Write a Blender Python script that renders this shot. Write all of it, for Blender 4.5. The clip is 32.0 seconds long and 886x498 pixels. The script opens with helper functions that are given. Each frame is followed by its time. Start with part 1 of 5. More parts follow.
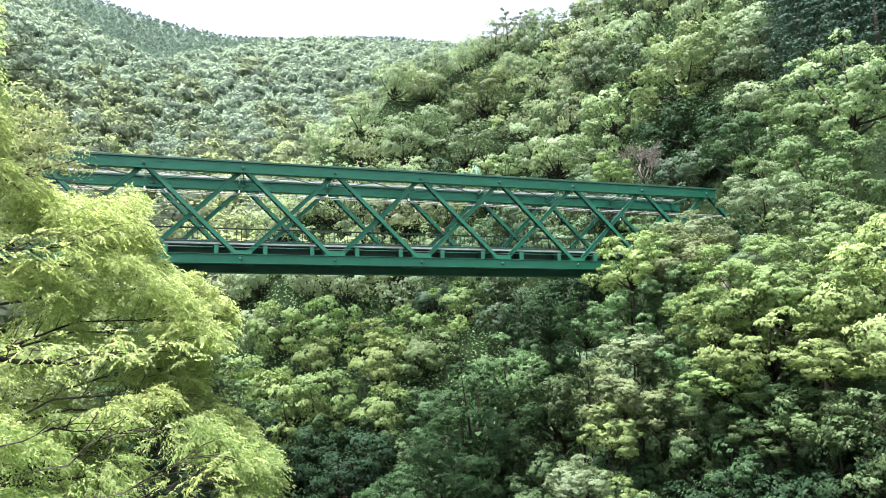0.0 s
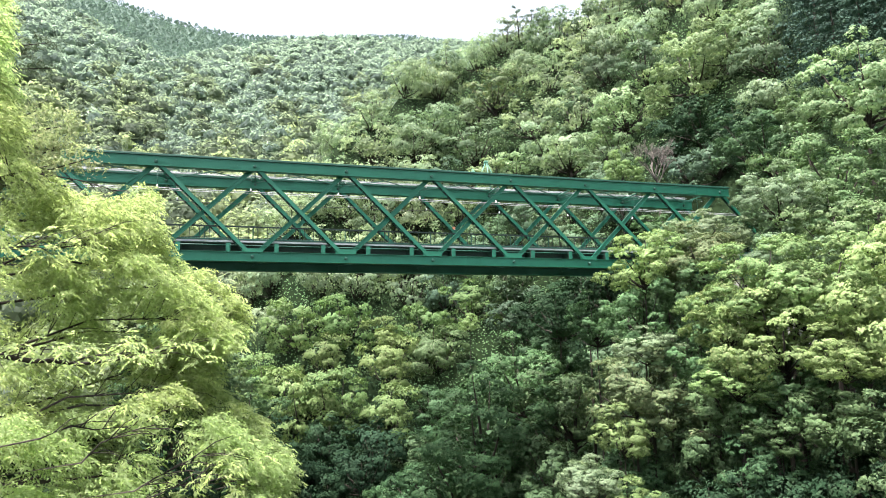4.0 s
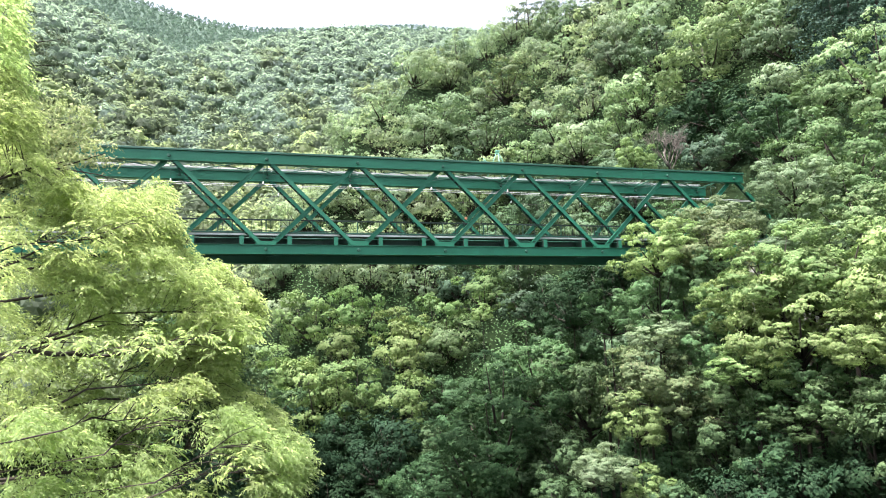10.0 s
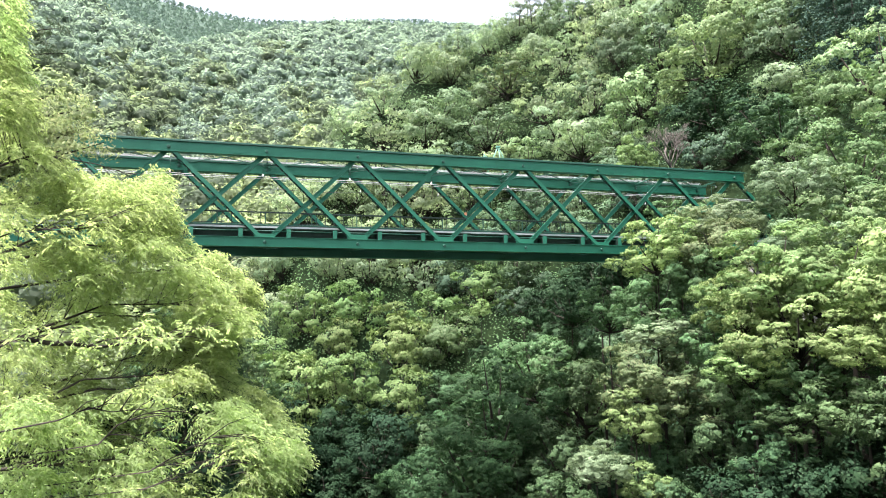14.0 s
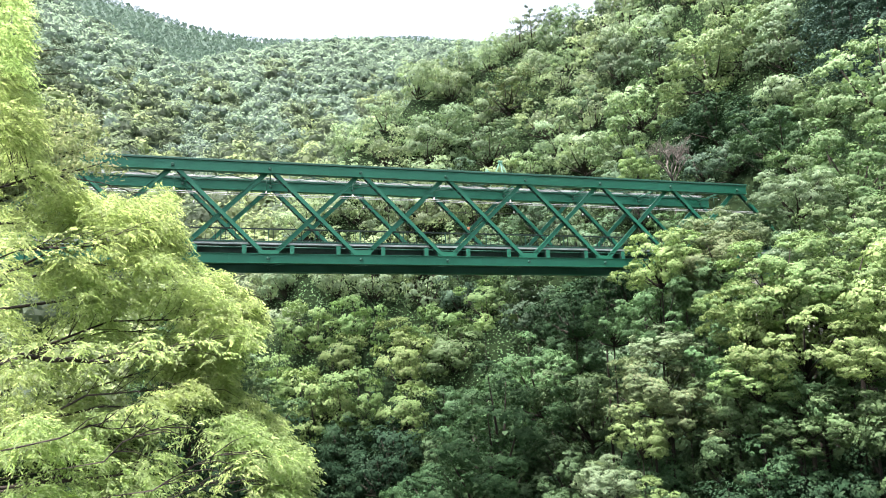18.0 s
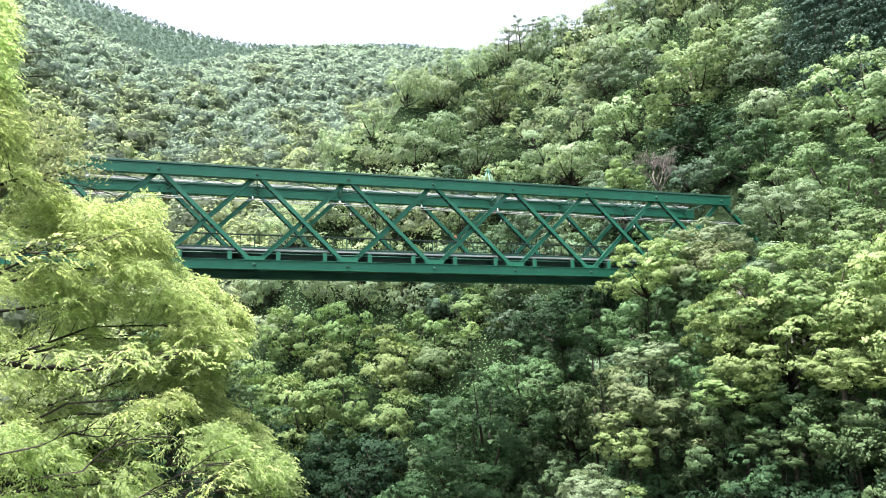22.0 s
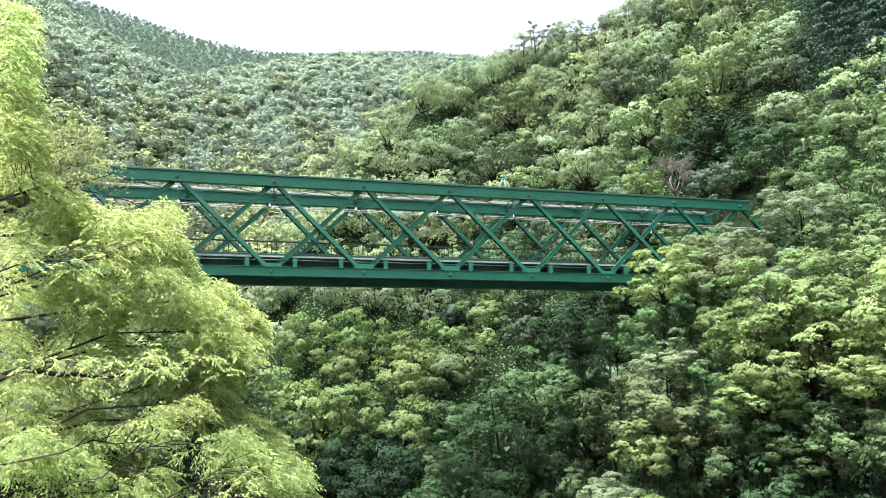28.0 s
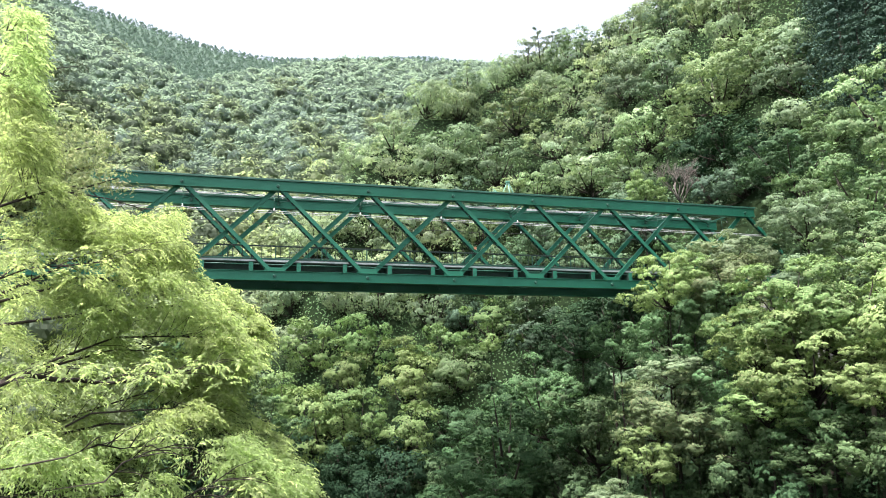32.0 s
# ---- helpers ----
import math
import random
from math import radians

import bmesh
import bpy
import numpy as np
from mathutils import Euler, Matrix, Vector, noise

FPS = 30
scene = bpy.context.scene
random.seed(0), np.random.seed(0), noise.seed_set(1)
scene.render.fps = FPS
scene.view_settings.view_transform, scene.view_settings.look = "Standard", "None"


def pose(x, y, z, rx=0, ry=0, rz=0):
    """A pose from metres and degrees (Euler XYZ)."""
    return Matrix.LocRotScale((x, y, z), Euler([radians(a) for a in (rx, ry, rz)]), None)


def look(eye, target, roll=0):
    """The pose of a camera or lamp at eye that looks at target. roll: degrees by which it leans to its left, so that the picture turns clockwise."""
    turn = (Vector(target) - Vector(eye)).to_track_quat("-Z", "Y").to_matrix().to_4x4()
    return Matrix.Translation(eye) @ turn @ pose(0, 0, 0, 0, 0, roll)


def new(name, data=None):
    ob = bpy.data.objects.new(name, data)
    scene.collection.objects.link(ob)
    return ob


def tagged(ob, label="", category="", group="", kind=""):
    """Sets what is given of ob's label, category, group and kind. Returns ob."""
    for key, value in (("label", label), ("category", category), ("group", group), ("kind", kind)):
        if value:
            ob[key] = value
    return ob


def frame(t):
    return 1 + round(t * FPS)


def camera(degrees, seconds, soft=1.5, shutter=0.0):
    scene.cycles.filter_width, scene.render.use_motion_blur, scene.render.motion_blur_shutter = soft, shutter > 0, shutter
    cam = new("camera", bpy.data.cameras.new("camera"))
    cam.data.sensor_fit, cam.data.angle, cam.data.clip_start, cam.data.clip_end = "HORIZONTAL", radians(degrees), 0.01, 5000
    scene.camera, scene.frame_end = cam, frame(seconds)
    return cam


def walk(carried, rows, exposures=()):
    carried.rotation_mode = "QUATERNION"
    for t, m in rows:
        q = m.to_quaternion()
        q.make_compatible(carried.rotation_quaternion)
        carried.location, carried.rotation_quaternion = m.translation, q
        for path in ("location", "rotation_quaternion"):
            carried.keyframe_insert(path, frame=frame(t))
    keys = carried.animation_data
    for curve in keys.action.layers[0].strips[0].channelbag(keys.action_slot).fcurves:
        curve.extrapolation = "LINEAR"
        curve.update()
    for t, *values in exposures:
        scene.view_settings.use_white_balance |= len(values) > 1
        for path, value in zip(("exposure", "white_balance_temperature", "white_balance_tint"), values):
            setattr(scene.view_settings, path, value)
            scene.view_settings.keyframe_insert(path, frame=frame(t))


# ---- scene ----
cam = camera(68.4, 32.0, soft=1.0)
PATH = [
    (0, (-11.645, -44.145, -6.581), (-11.077, -42.255, -6.256), -1.4),
    (0.5, (-11.625, -44.127, -6.588), (-11.057, -42.237, -6.265), -1.4),
    (1, (-11.626, -44.112, -6.586), (-11.057, -42.222, -6.266), -1.2),
    (1.5, (-11.612, -44.093, -6.594), (-11.041, -42.203, -6.276), -1.0),
    (2, (-11.615, -44.126, -6.604), (-11.047, -42.235, -6.284), -0.9),
    (2.5, (-11.631, -44.144, -6.606), (-11.071, -42.251, -6.284), -0.8),
    (3, (-11.629, -44.158, -6.589), (-11.075, -42.263, -6.271), -0.9),
    (3.5, (-11.631, -44.132, -6.577), (-11.083, -42.235, -6.259), -1.0),
    (5.5, (-11.694, -44.056, -6.542), (-11.192, -42.151, -6.199), -1.7),
    (6, (-11.639, -44.06, -6.579), (-11.137, -42.156, -6.227), -1.8),
    (6.5, (-11.653, -44.062, -6.566), (-11.148, -42.159, -6.212), -1.8),
    (7, (-11.663, -44.093, -6.551), (-11.155, -42.192, -6.194), -1.7),
    (7.5, (-11.655, -44.124, -6.539), (-11.143, -42.225, -6.179), -1.7),
    (8, (-11.645, -44.089, -6.556), (-11.135, -42.189, -6.195), -1.7),
    (8.5, (-11.673, -44.049, -6.535), (-11.161, -42.148, -6.185), -1.7),
    (9, (-11.654, -44.052, -6.552), (-11.143, -42.147, -6.222), -1.6),
    (9.5, (-11.64, -44.097, -6.56), (-11.132, -42.187, -6.249), -1.6),
    (10, (-11.676, -44.096, -6.568), (-11.174, -42.182, -6.276), -1.7),
    (10.5, (-11.679, -44.056, -6.555), (-11.185, -42.139, -6.27), -1.5),
    (11, (-11.668, -44.057, -6.563), (-11.179, -42.139, -6.278), -1.2),
    (11.5, (-11.676, -44.054, -6.567), (-11.192, -42.133, -6.287), -1.1),
    (12, (-11.686, -44.039, -6.569), (-11.196, -42.12, -6.291), -0.8),
    (12.5, (-11.678, -44.085, -6.585), (-11.185, -42.166, -6.311), -0.8),
    (13, (-11.663, -44.07, -6.592), (-11.168, -42.15, -6.324), -0.8),
    (13.5, (-11.653, -44.053, -6.586), (-11.156, -42.135, -6.317), -0.8),
    (14, (-11.647, -44.037, -6.58), (-11.143, -42.122, -6.302), -0.9),
    (14.5, (-11.665, -44.07, -6.59), (-11.163, -42.156, -6.3), -1.0),
    (16.5, (-11.693, -43.999, -6.565), (-11.226, -42.081, -6.24), -0.9),
    (17, (-11.647, -43.969, -6.579), (-11.171, -42.053, -6.258), -1.2),
    (17.5, (-11.669, -43.984, -6.574), (-11.184, -42.07, -6.254), -1.4),
    (18, (-11.681, -44.038, -6.593), (-11.186, -42.127, -6.269), -1.4),
    (18.5, (-11.668, -44.027, -6.58), (-11.169, -42.117, -6.257), -1.3),
    (19, (-11.675, -44.03, -6.583), (-11.167, -42.123, -6.26), -1.2),
    (19.5, (-11.68, -44.021, -6.582), (-11.166, -42.115, -6.259), -1.1),
    (20, (-11.664, -44.011, -6.584), (-11.145, -42.106, -6.263), -0.9),
    (20.5, (-11.652, -44.032, -6.586), (-11.125, -42.13, -6.265), -1.0),
    (21, (-11.657, -44.047, -6.564), (-11.126, -42.147, -6.235), -1.0),
    (21.5, (-11.653, -44.035, -6.566), (-11.12, -42.137, -6.228), -1.0),
    (22, (-11.68, -44.025, -6.571), (-11.147, -42.129, -6.225), -1.0),
    (22.5, (-11.679, -44.016, -6.563), (-11.147, -42.12, -6.214), -0.9),
    (23, (-11.669, -44.029, -6.564), (-11.138, -42.132, -6.217), -0.8),
    (23.5, (-11.658, -44.019, -6.582), (-11.13, -42.12, -6.24), -0.7),
    (24, (-11.641, -44.018, -6.561), (-11.116, -42.118, -6.223), -0.6),
    (24.5, (-11.674, -44.024, -6.576), (-11.154, -42.122, -6.241), -0.4),
    (25, (-11.664, -44.005, -6.57), (-11.153, -42.1, -6.236), -0.5),
    (25.5, (-11.667, -44.01, -6.544), (-11.168, -42.103, -6.207), -0.6),
    (27.5, (-11.672, -44.029, -6.549), (-11.186, -42.123, -6.188), -0.9),
    (28, (-11.689, -44.009, -6.555), (-11.203, -42.104, -6.19), -0.9),
    (28.5, (-11.689, -43.997, -6.537), (-11.205, -42.092, -6.17), -1.0),
    (29, (-11.682, -44.011, -6.542), (-11.199, -42.106, -6.172), -1.1),
    (29.5, (-11.669, -44.01, -6.545), (-11.185, -42.106, -6.168), -1.2),
    (30, (-11.677, -44.007, -6.537), (-11.193, -42.104, -6.153), -1.2),
    (30.5, (-11.704, -44.027, -6.525), (-11.22, -42.126, -6.133), -1.0),
    (31, (-11.702, -44.017, -6.534), (-11.221, -42.117, -6.137), -0.8),
    (31.5, (-11.691, -44.041, -6.546), (-11.214, -42.139, -6.154), -0.6),
    (32, (-11.702, -43.983, -6.54), (-11.227, -42.078, -6.159), -0.6),
]
EXPOSURES = ((0, 2.06, 6350, 12), (10, 2.08, 6350, 12), (14, 2.10, 6350, 12), (21, 2.05, 6350, 12), (25, 2.02, 6350, 12), (28, 1.96, 6350, 12), (32, 1.88, 6350, 12))
walk(cam, [(t, look(e, a, r)) for t, e, a, r in PATH], EXPOSURES)

# ---- light ----
SUN_AZ, SUN_EL = -104.0, 70.0      # degrees from +y towards +x, and height
sun_dir = Vector((math.sin(radians(SUN_AZ)) * math.cos(radians(SUN_EL)),
                  math.cos(radians(SUN_AZ)) * math.cos(radians(SUN_EL)), math.sin(radians(SUN_EL))))
world = bpy.data.worlds.new("world")
scene.world = world
world.use_nodes = True
wn, wl = world.node_tree.nodes, world.node_tree.links
wn.clear()
sky = wn.new("ShaderNodeTexSky")
sky.sky_type = "NISHITA"
sky.sun_disc = False
sky.sun_elevation = radians(SUN_EL)
sky.sun_rotation = radians(SUN_AZ)
sky.air_density, sky.dust_density, sky.ozone_density, sky.altitude = 1.0, 6.0, 1.0, 300
bg = wn.new("ShaderNodeBackground")
bg.inputs["Strength"].default_value = 0.14
wo = wn.new("ShaderNodeOutputWorld")
haze = wn.new("ShaderNodeHueSaturation")      # thin white summer haze
haze.inputs["Saturation"].default_value = 0.45
wl.new(sky.outputs[0], haze.inputs["Color"])
wl.new(haze.outputs[0], bg.inputs[0])
wl.new(bg.outputs[0], wo.inputs[0])
sun_data = bpy.data.lights.new("sun", "SUN")
sun_data.energy, sun_data.angle, sun_data.color = 4.4, radians(3.0), (1.0, 0.935, 0.915)
sun = new("sun", sun_data)
sun.matrix_world = look(sun_dir * 300, (0, 0, 0))


# ---- materials ----
def material(name):
    m = bpy.data.materials.new(name)
    m.use_nodes = True
    m.node_tree.nodes.clear()
    return m, m.node_tree.nodes, m.node_tree.links


def leaf_material(name, dark, light, odd, gloss=0.35, through_share=0.4, spread=0.12, patch_scale=1.6):
    """Leaves: a colour for each leaf between dark and light, some odd ones, a shift for each tree, thin enough to let light through."""
    m, n, l = material(name)
    geo = n.new("ShaderNodeNewGeometry")
    info = n.new("ShaderNodeObjectInfo")
    ramp = n.new("ShaderNodeValToRGB")
    e = ramp.color_ramp.elements
    e[0].position, e[0].color = 0.0, (*dark, 1)
    e[1].position, e[1].color = 0.8, (*light, 1)
    x = e.new(1.0)
    x.color = (*odd, 1)
    l.new(geo.outputs["Random Per Island"], ramp.inputs[0])
    coord = n.new("ShaderNodeTexCoord")
    patch = n.new("ShaderNodeTexNoise")
    patch.inputs["Scale"].default_value = patch_scale
    patch.inputs["Detail"].default_value = 3
    l.new(coord.outputs["Object"], patch.inputs["Vector"])
    hsv = n.new("ShaderNodeHueSaturation")
    hue = n.new("ShaderNodeMapRange")
    hue.inputs["To Min"].default_value, hue.inputs["To Max"].default_value = 0.5 - spread * 0.24, 0.5 + spread * 0.28
    l.new(info.outputs["Random"], hue.inputs["Value"])
    l.new(hue.outputs[0], hsv.inputs["Hue"])
    val = n.new("ShaderNodeMapRange")
    val.inputs["From Min"].default_value, val.inputs["From Max"].default_value = 0.3, 0.7
    val.inputs["To Min"].default_value, val.inputs["To Max"].default_value = 1.0 - spread * 3, 1.0 + spread * 3
    l.new(patch.outputs[0], val.inputs["Value"])
    mul = n.new("ShaderNodeMath")
    mul.operation = "MULTIPLY"
    wn2 = n.new("ShaderNodeTexWhiteNoise")
    wn2.noise_dimensions = "1D"
    l.new(info.outputs["Random"], wn2.inputs["W"])
    tree_val = n.new("ShaderNodeMapRange")
    tree_val.inputs["To Min"].default_value, tree_val.inputs["To Max"].default_value = 1.0 - spread * 2.2, 1.0 + spread * 2.2
    l.new(wn2.outputs["Value"], tree_val.inputs["Value"])
    l.new(val.outputs[0], mul.inputs[0])
    l.new(tree_val.outputs[0], mul.inputs[1])
    l.new(mul.outputs[0], hsv.inputs["Value"])
    l.new(ramp.outputs[0], hsv.inputs["Color"])
    front = n.new("ShaderNodeBsdfPrincipled")
    front.inputs["Roughness"].default_value = 0.55
    front.inputs["Specular IOR Level"].default_value = gloss * 0.4
    l.new(hsv.outputs[0], front.inputs["Base Color"])
    back = n.new("ShaderNodeBsdfTranslucent")
    warm = n.new("ShaderNodeMixRGB")
    warm.blend_type = "MULTIPLY"
    warm.inputs[0].default_value = 1.0
    warm.inputs[2].default_value = (1.0, 1.05, 0.78, 1)
    l.new(hsv.outputs[0], warm.inputs[1])
    l.new(warm.outputs[0], back.inputs["Color"])
    mix = n.new("ShaderNodeMixShader")
    mix.inputs[0].default_value = through_share
    out = n.new("ShaderNodeOutputMaterial")
    l.new(front.outputs[0], mix.inputs[1])
    l.new(back.outputs[0], mix.inputs[2])
    l.new(mix.outputs[0], out.inputs[0])
    return m


def solid_material(name, base, other, scale, rough=0.6, metal=0.0, bump=0.2, fine=8.0, spot=None):
    """A painted or natural surface: two tones at one scale, finer mottling and relief, and optional rust or stains."""
    m, n, l = material(name)
    coord = n.new("ShaderNodeTexCoord")
    info = n.new("ShaderNodeObjectInfo")
    shift = n.new("ShaderNodeVectorMath")
    l.new(coord.outputs["Object"], shift.inputs[0])
    l.new(info.outputs["Random"], shift.inputs[1])
    large = n.new("ShaderNodeTexNoise")
    large.inputs["Scale"].default_value, large.inputs["Detail"].default_value = scale, 6
    small = n.new("ShaderNodeTexNoise")
    small.inputs["Scale"].default_value, small.inputs["Detail"].default_value = scale * fine, 5
    l.new(shift.outputs[0], large.inputs["Vector"])
    l.new(shift.outputs[0], small.inputs["Vector"])
    ramp = n.new("ShaderNodeValToRGB")
    ramp.color_ramp.elements[0].position, ramp.color_ramp.elements[0].color = 0.35, (*base, 1)
    ramp.color_ramp.elements[1].position, ramp.color_ramp.elements[1].color = 0.68, (*other, 1)
    l.new(large.outputs[0], ramp.inputs[0])
    colour = ramp.outputs[0]
    if spot:
        cut = n.new("ShaderNodeValToRGB")
        cut.color_ramp.elements[0].position, cut.color_ramp.elements[1].position = 0.62, 0.72
        l.new(small.outputs[0], cut.inputs[0])
        mixc = n.new("ShaderNodeMixRGB")
        mixc.inputs[2].default_value = (*spot, 1)
        l.new(cut.outputs[0], mixc.inputs[0])
        l.new(colour, mixc.inputs[1])
        colour = mixc.outputs[0]
    b = n.new("ShaderNodeBsdfPrincipled")
    b.inputs["Metallic"].default_value = metal
    rr = n.new("ShaderNodeMapRange")
    rr.inputs["To Min"].default_value, rr.inputs["To Max"].default_value = max(rough - 0.12, 0.05), min(rough + 0.15, 1)
    l.new(small.outputs[0], rr.inputs["Value"])
    l.new(rr.outputs[0], b.inputs["Roughness"])
    b.inputs["Specular IOR Level"].default_value = 0.5 if rough < 0.75 else 0.15 if rough < 0.92 else 0.02
    l.new(colour, b.inputs["Base Color"])
    bp = n.new("ShaderNodeBump")
    bp.inputs["Strength"].default_value, bp.inputs["Distance"].default_value = bump, 0.02
    l.new(small.outputs[0], bp.inputs["Height"])
    l.new(bp.outputs[0], b.inputs["Normal"])
    out = n.new("ShaderNodeOutputMaterial")
    l.new(b.outputs[0], out.inputs[0])
    return m


LEAF_LIGHT = leaf_material("leaf_yellow_green", (0.247, 0.320, 0.129), (0.322, 0.398, 0.182), (0.367, 0.418, 0.216), 0.15, 0.72, 0.05, 0.5)
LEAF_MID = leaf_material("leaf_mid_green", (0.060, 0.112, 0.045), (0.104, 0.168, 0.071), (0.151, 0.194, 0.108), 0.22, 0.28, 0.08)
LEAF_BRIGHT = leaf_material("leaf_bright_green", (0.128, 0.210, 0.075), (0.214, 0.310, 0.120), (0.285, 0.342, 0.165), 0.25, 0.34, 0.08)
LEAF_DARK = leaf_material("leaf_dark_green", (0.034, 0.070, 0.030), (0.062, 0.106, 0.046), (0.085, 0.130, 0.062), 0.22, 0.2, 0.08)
# Copies of mid, bright and dark leaves, bluer to paint haze into them.
HAZED_MID = leaf_material("leaf_mid_green_hazed", (0.066, 0.114, 0.062), (0.112, 0.174, 0.095), (0.160, 0.200, 0.130), 0.2, 0.28, 0.08)
HAZED_BRIGHT = leaf_material("leaf_bright_green_hazed", (0.130, 0.202, 0.094), (0.213, 0.296, 0.148), (0.280, 0.336, 0.190), 0.2, 0.34, 0.08)
HAZED_DARK = leaf_material("leaf_dark_green_hazed", (0.036, 0.068, 0.040), (0.062, 0.102, 0.060), (0.085, 0.126, 0.078), 0.2, 0.2, 0.08)
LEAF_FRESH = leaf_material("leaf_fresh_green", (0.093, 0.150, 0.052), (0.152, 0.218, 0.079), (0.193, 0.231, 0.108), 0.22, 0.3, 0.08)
LEAF_PALE = leaf_material("leaf_pale_grey_green", (0.128, 0.187, 0.103), (0.202, 0.273, 0.155), (0.284, 0.347, 0.215), 0.3, 0.36, 0.06)
LEAF_RUST = leaf_material("leaf_brownish_green", (0.080, 0.118, 0.052), (0.130, 0.172, 0.080), (0.18, 0.18, 0.095), 0.3, 0.28, 0.07)
LEAF_DEEP = leaf_material("leaf_deep_green", (0.027, 0.068, 0.028), (0.050, 0.100, 0.042), (0.072, 0.120, 0.055), 0.15, 0.25, 0.06)
# Light ridge leaves, paled and blued further to paint the haze there.
LEAF_RIDGE_HAZED = leaf_material("leaf_ridge_light_hazed", (0.169, 0.230, 0.139), (0.259, 0.332, 0.204), (0.321, 0.375, 0.252), 0.15, 0.56, 0.09)
LEAF_SIDE = leaf_material("leaf_side_pale", (0.21, 0.255, 0.125), (0.30, 0.345, 0.19), (0.36, 0.34, 0.22), 0.25, 0.5, 0.05)
# Far leaves paled and blued: the haze is painted into their colours.
LEAF_FAR_HAZED = leaf_material("leaf_far_slope_hazed", (0.154, 0.195, 0.140), (0.185, 0.230, 0.163), (0.196, 0.237, 0.168), 0.04, 0.7, 0.09, 0.035)
LEAF_FAR_WARM_HAZED = leaf_material("leaf_far_yellowish_hazed", (0.175, 0.218, 0.126), (0.210, 0.258, 0.149), (0.224, 0.259, 0.155), 0.04, 0.7, 0.08, 0.05)
LEAF_FAR_COOL_HAZED = leaf_material("leaf_far_bluish_hazed", (0.128, 0.171, 0.144), (0.156, 0.204, 0.169), (0.164, 0.211, 0.176), 0.04, 0.7, 0.08, 0.05)
# Painted shade: leaves darkened where gorge and gully should lie in shadow.
LEAF_PAINTED_SHADE = leaf_material("leaf_green_with_painted_shade", (0.013, 0.031, 0.015), (0.024, 0.048, 0.024), (0.034, 0.058, 0.030), 0.05, 0.15, 0.06)
# far cedar needles, blued for the same painted haze
LEAF_CEDAR_HAZED = leaf_material("needle_cedar_hazed", (0.090, 0.136, 0.124), (0.109, 0.158, 0.143), (0.118, 0.167, 0.150), 0.04, 0.58, 0.05, 0.05)
LEAF_PINE = leaf_material("needle_pine", (0.055, 0.085, 0.048), (0.095, 0.130, 0.075), (0.12, 0.14, 0.085), 0.2, 0.15, 0.05)
# pine needles lightened and greyed: the skyline's haze is in the colour
LEAF_RIDGE_PINE_HAZED = leaf_material("needle_skyline_pine_hazed", (0.105, 0.145, 0.105), (0.145, 0.190, 0.138), (0.17, 0.21, 0.155), 0.1, 0.3, 0.05)
# dark cedar needles, darkened further to paint the shade they stand in
LEAF_CEDAR_SHADED = leaf_material("needle_dark_cedar_with_shade", (0.027, 0.054, 0.041), (0.045, 0.081, 0.058), (0.060, 0.098, 0.068), 0.1, 0.15, 0.06)
BARK = solid_material("bark", (0.024, 0.020, 0.016), (0.048, 0.040, 0.032), 3.0, 0.9, 0, 0.8)
GALVANISED = solid_material("galvanised_steel", (0.26, 0.275, 0.275), (0.40, 0.42, 0.42), 1.5, 0.5, 0.0, 0.1, 9, (0.30, 0.30, 0.29))
DEAD_WOOD = solid_material("dead_wood", (0.082, 0.074, 0.066), (0.145, 0.126, 0.112), 3.0, 0.9, 0, 0.6)
# near-black litter: the shade between crowns is put into its colour
EARTH_WITH_SHADE = solid_material("leaf_litter_with_shade", (0.006, 0.012, 0.005), (0.012, 0.020, 0.008), 0.35, 0.95, 0, 1.0, 14)
# far ground lightened between the trees, with haze put into its colour
SHRUB_HAZED = solid_material("far_shrub_cover_hazed", (0.062, 0.092, 0.072), (0.085, 0.120, 0.092), 0.06, 0.95, 0, 1.0, 14)
PAINT = solid_material("green_bridge_paint", (0.006, 0.126, 0.070), (0.011, 0.152, 0.087), 0.5, 0.55, 0, 0.12, 22, (0.010, 0.105, 0.060))
# weathered paint; on the far bottom chord its dark tone paints shade
PAINT_OLD_AND_SHADE = solid_material("weathered_green_and_painted_shade", (0.008, 0.065, 0.040), (0.018, 0.09, 0.058), 0.7, 0.5, 0, 0.2, 20, (0.035, 0.07, 0.05))
PALE_PAINT = solid_material("pale_green_paint", (0.09, 0.27, 0.19), (0.14, 0.32, 0.24), 1.0, 0.5, 0, 0.1)
STEEL = solid_material("grey_steel", (0.28, 0.29, 0.29), (0.42, 0.43, 0.42), 1.2, 0.45, 0.6, 0.15, 10, (0.20, 0.16, 0.13))
RUST = solid_material("rusty_steel", (0.09, 0.06, 0.045), (0.17, 0.11, 0.075), 1.5, 0.8, 0.3, 0.4, 10)
BOARD = solid_material("grey_deck_board", (0.30, 0.30, 0.28), (0.42, 0.42, 0.39), 1.0, 0.8, 0, 0.3, 9, (0.18, 0.17, 0.15))
FASCIA = solid_material("pale_grey_edge", (0.30, 0.33, 0.32), (0.44, 0.47, 0.46), 0.8, 0.7, 0, 0.2, 12, (0.16, 0.19, 0.17))
TIE = solid_material("tarred_timber", (0.035, 0.030, 0.026), (0.07, 0.06, 0.05), 2.0, 0.85, 0, 0.5)
# railing iron; the same dark tone paints shade on floor steel and webs
IRON_AND_SHADE = solid_material("dark_iron_and_painted_shade", (0.008, 0.022, 0.016), (0.016, 0.036, 0.026), 1.5, 0.55, 0.2, 0.2)
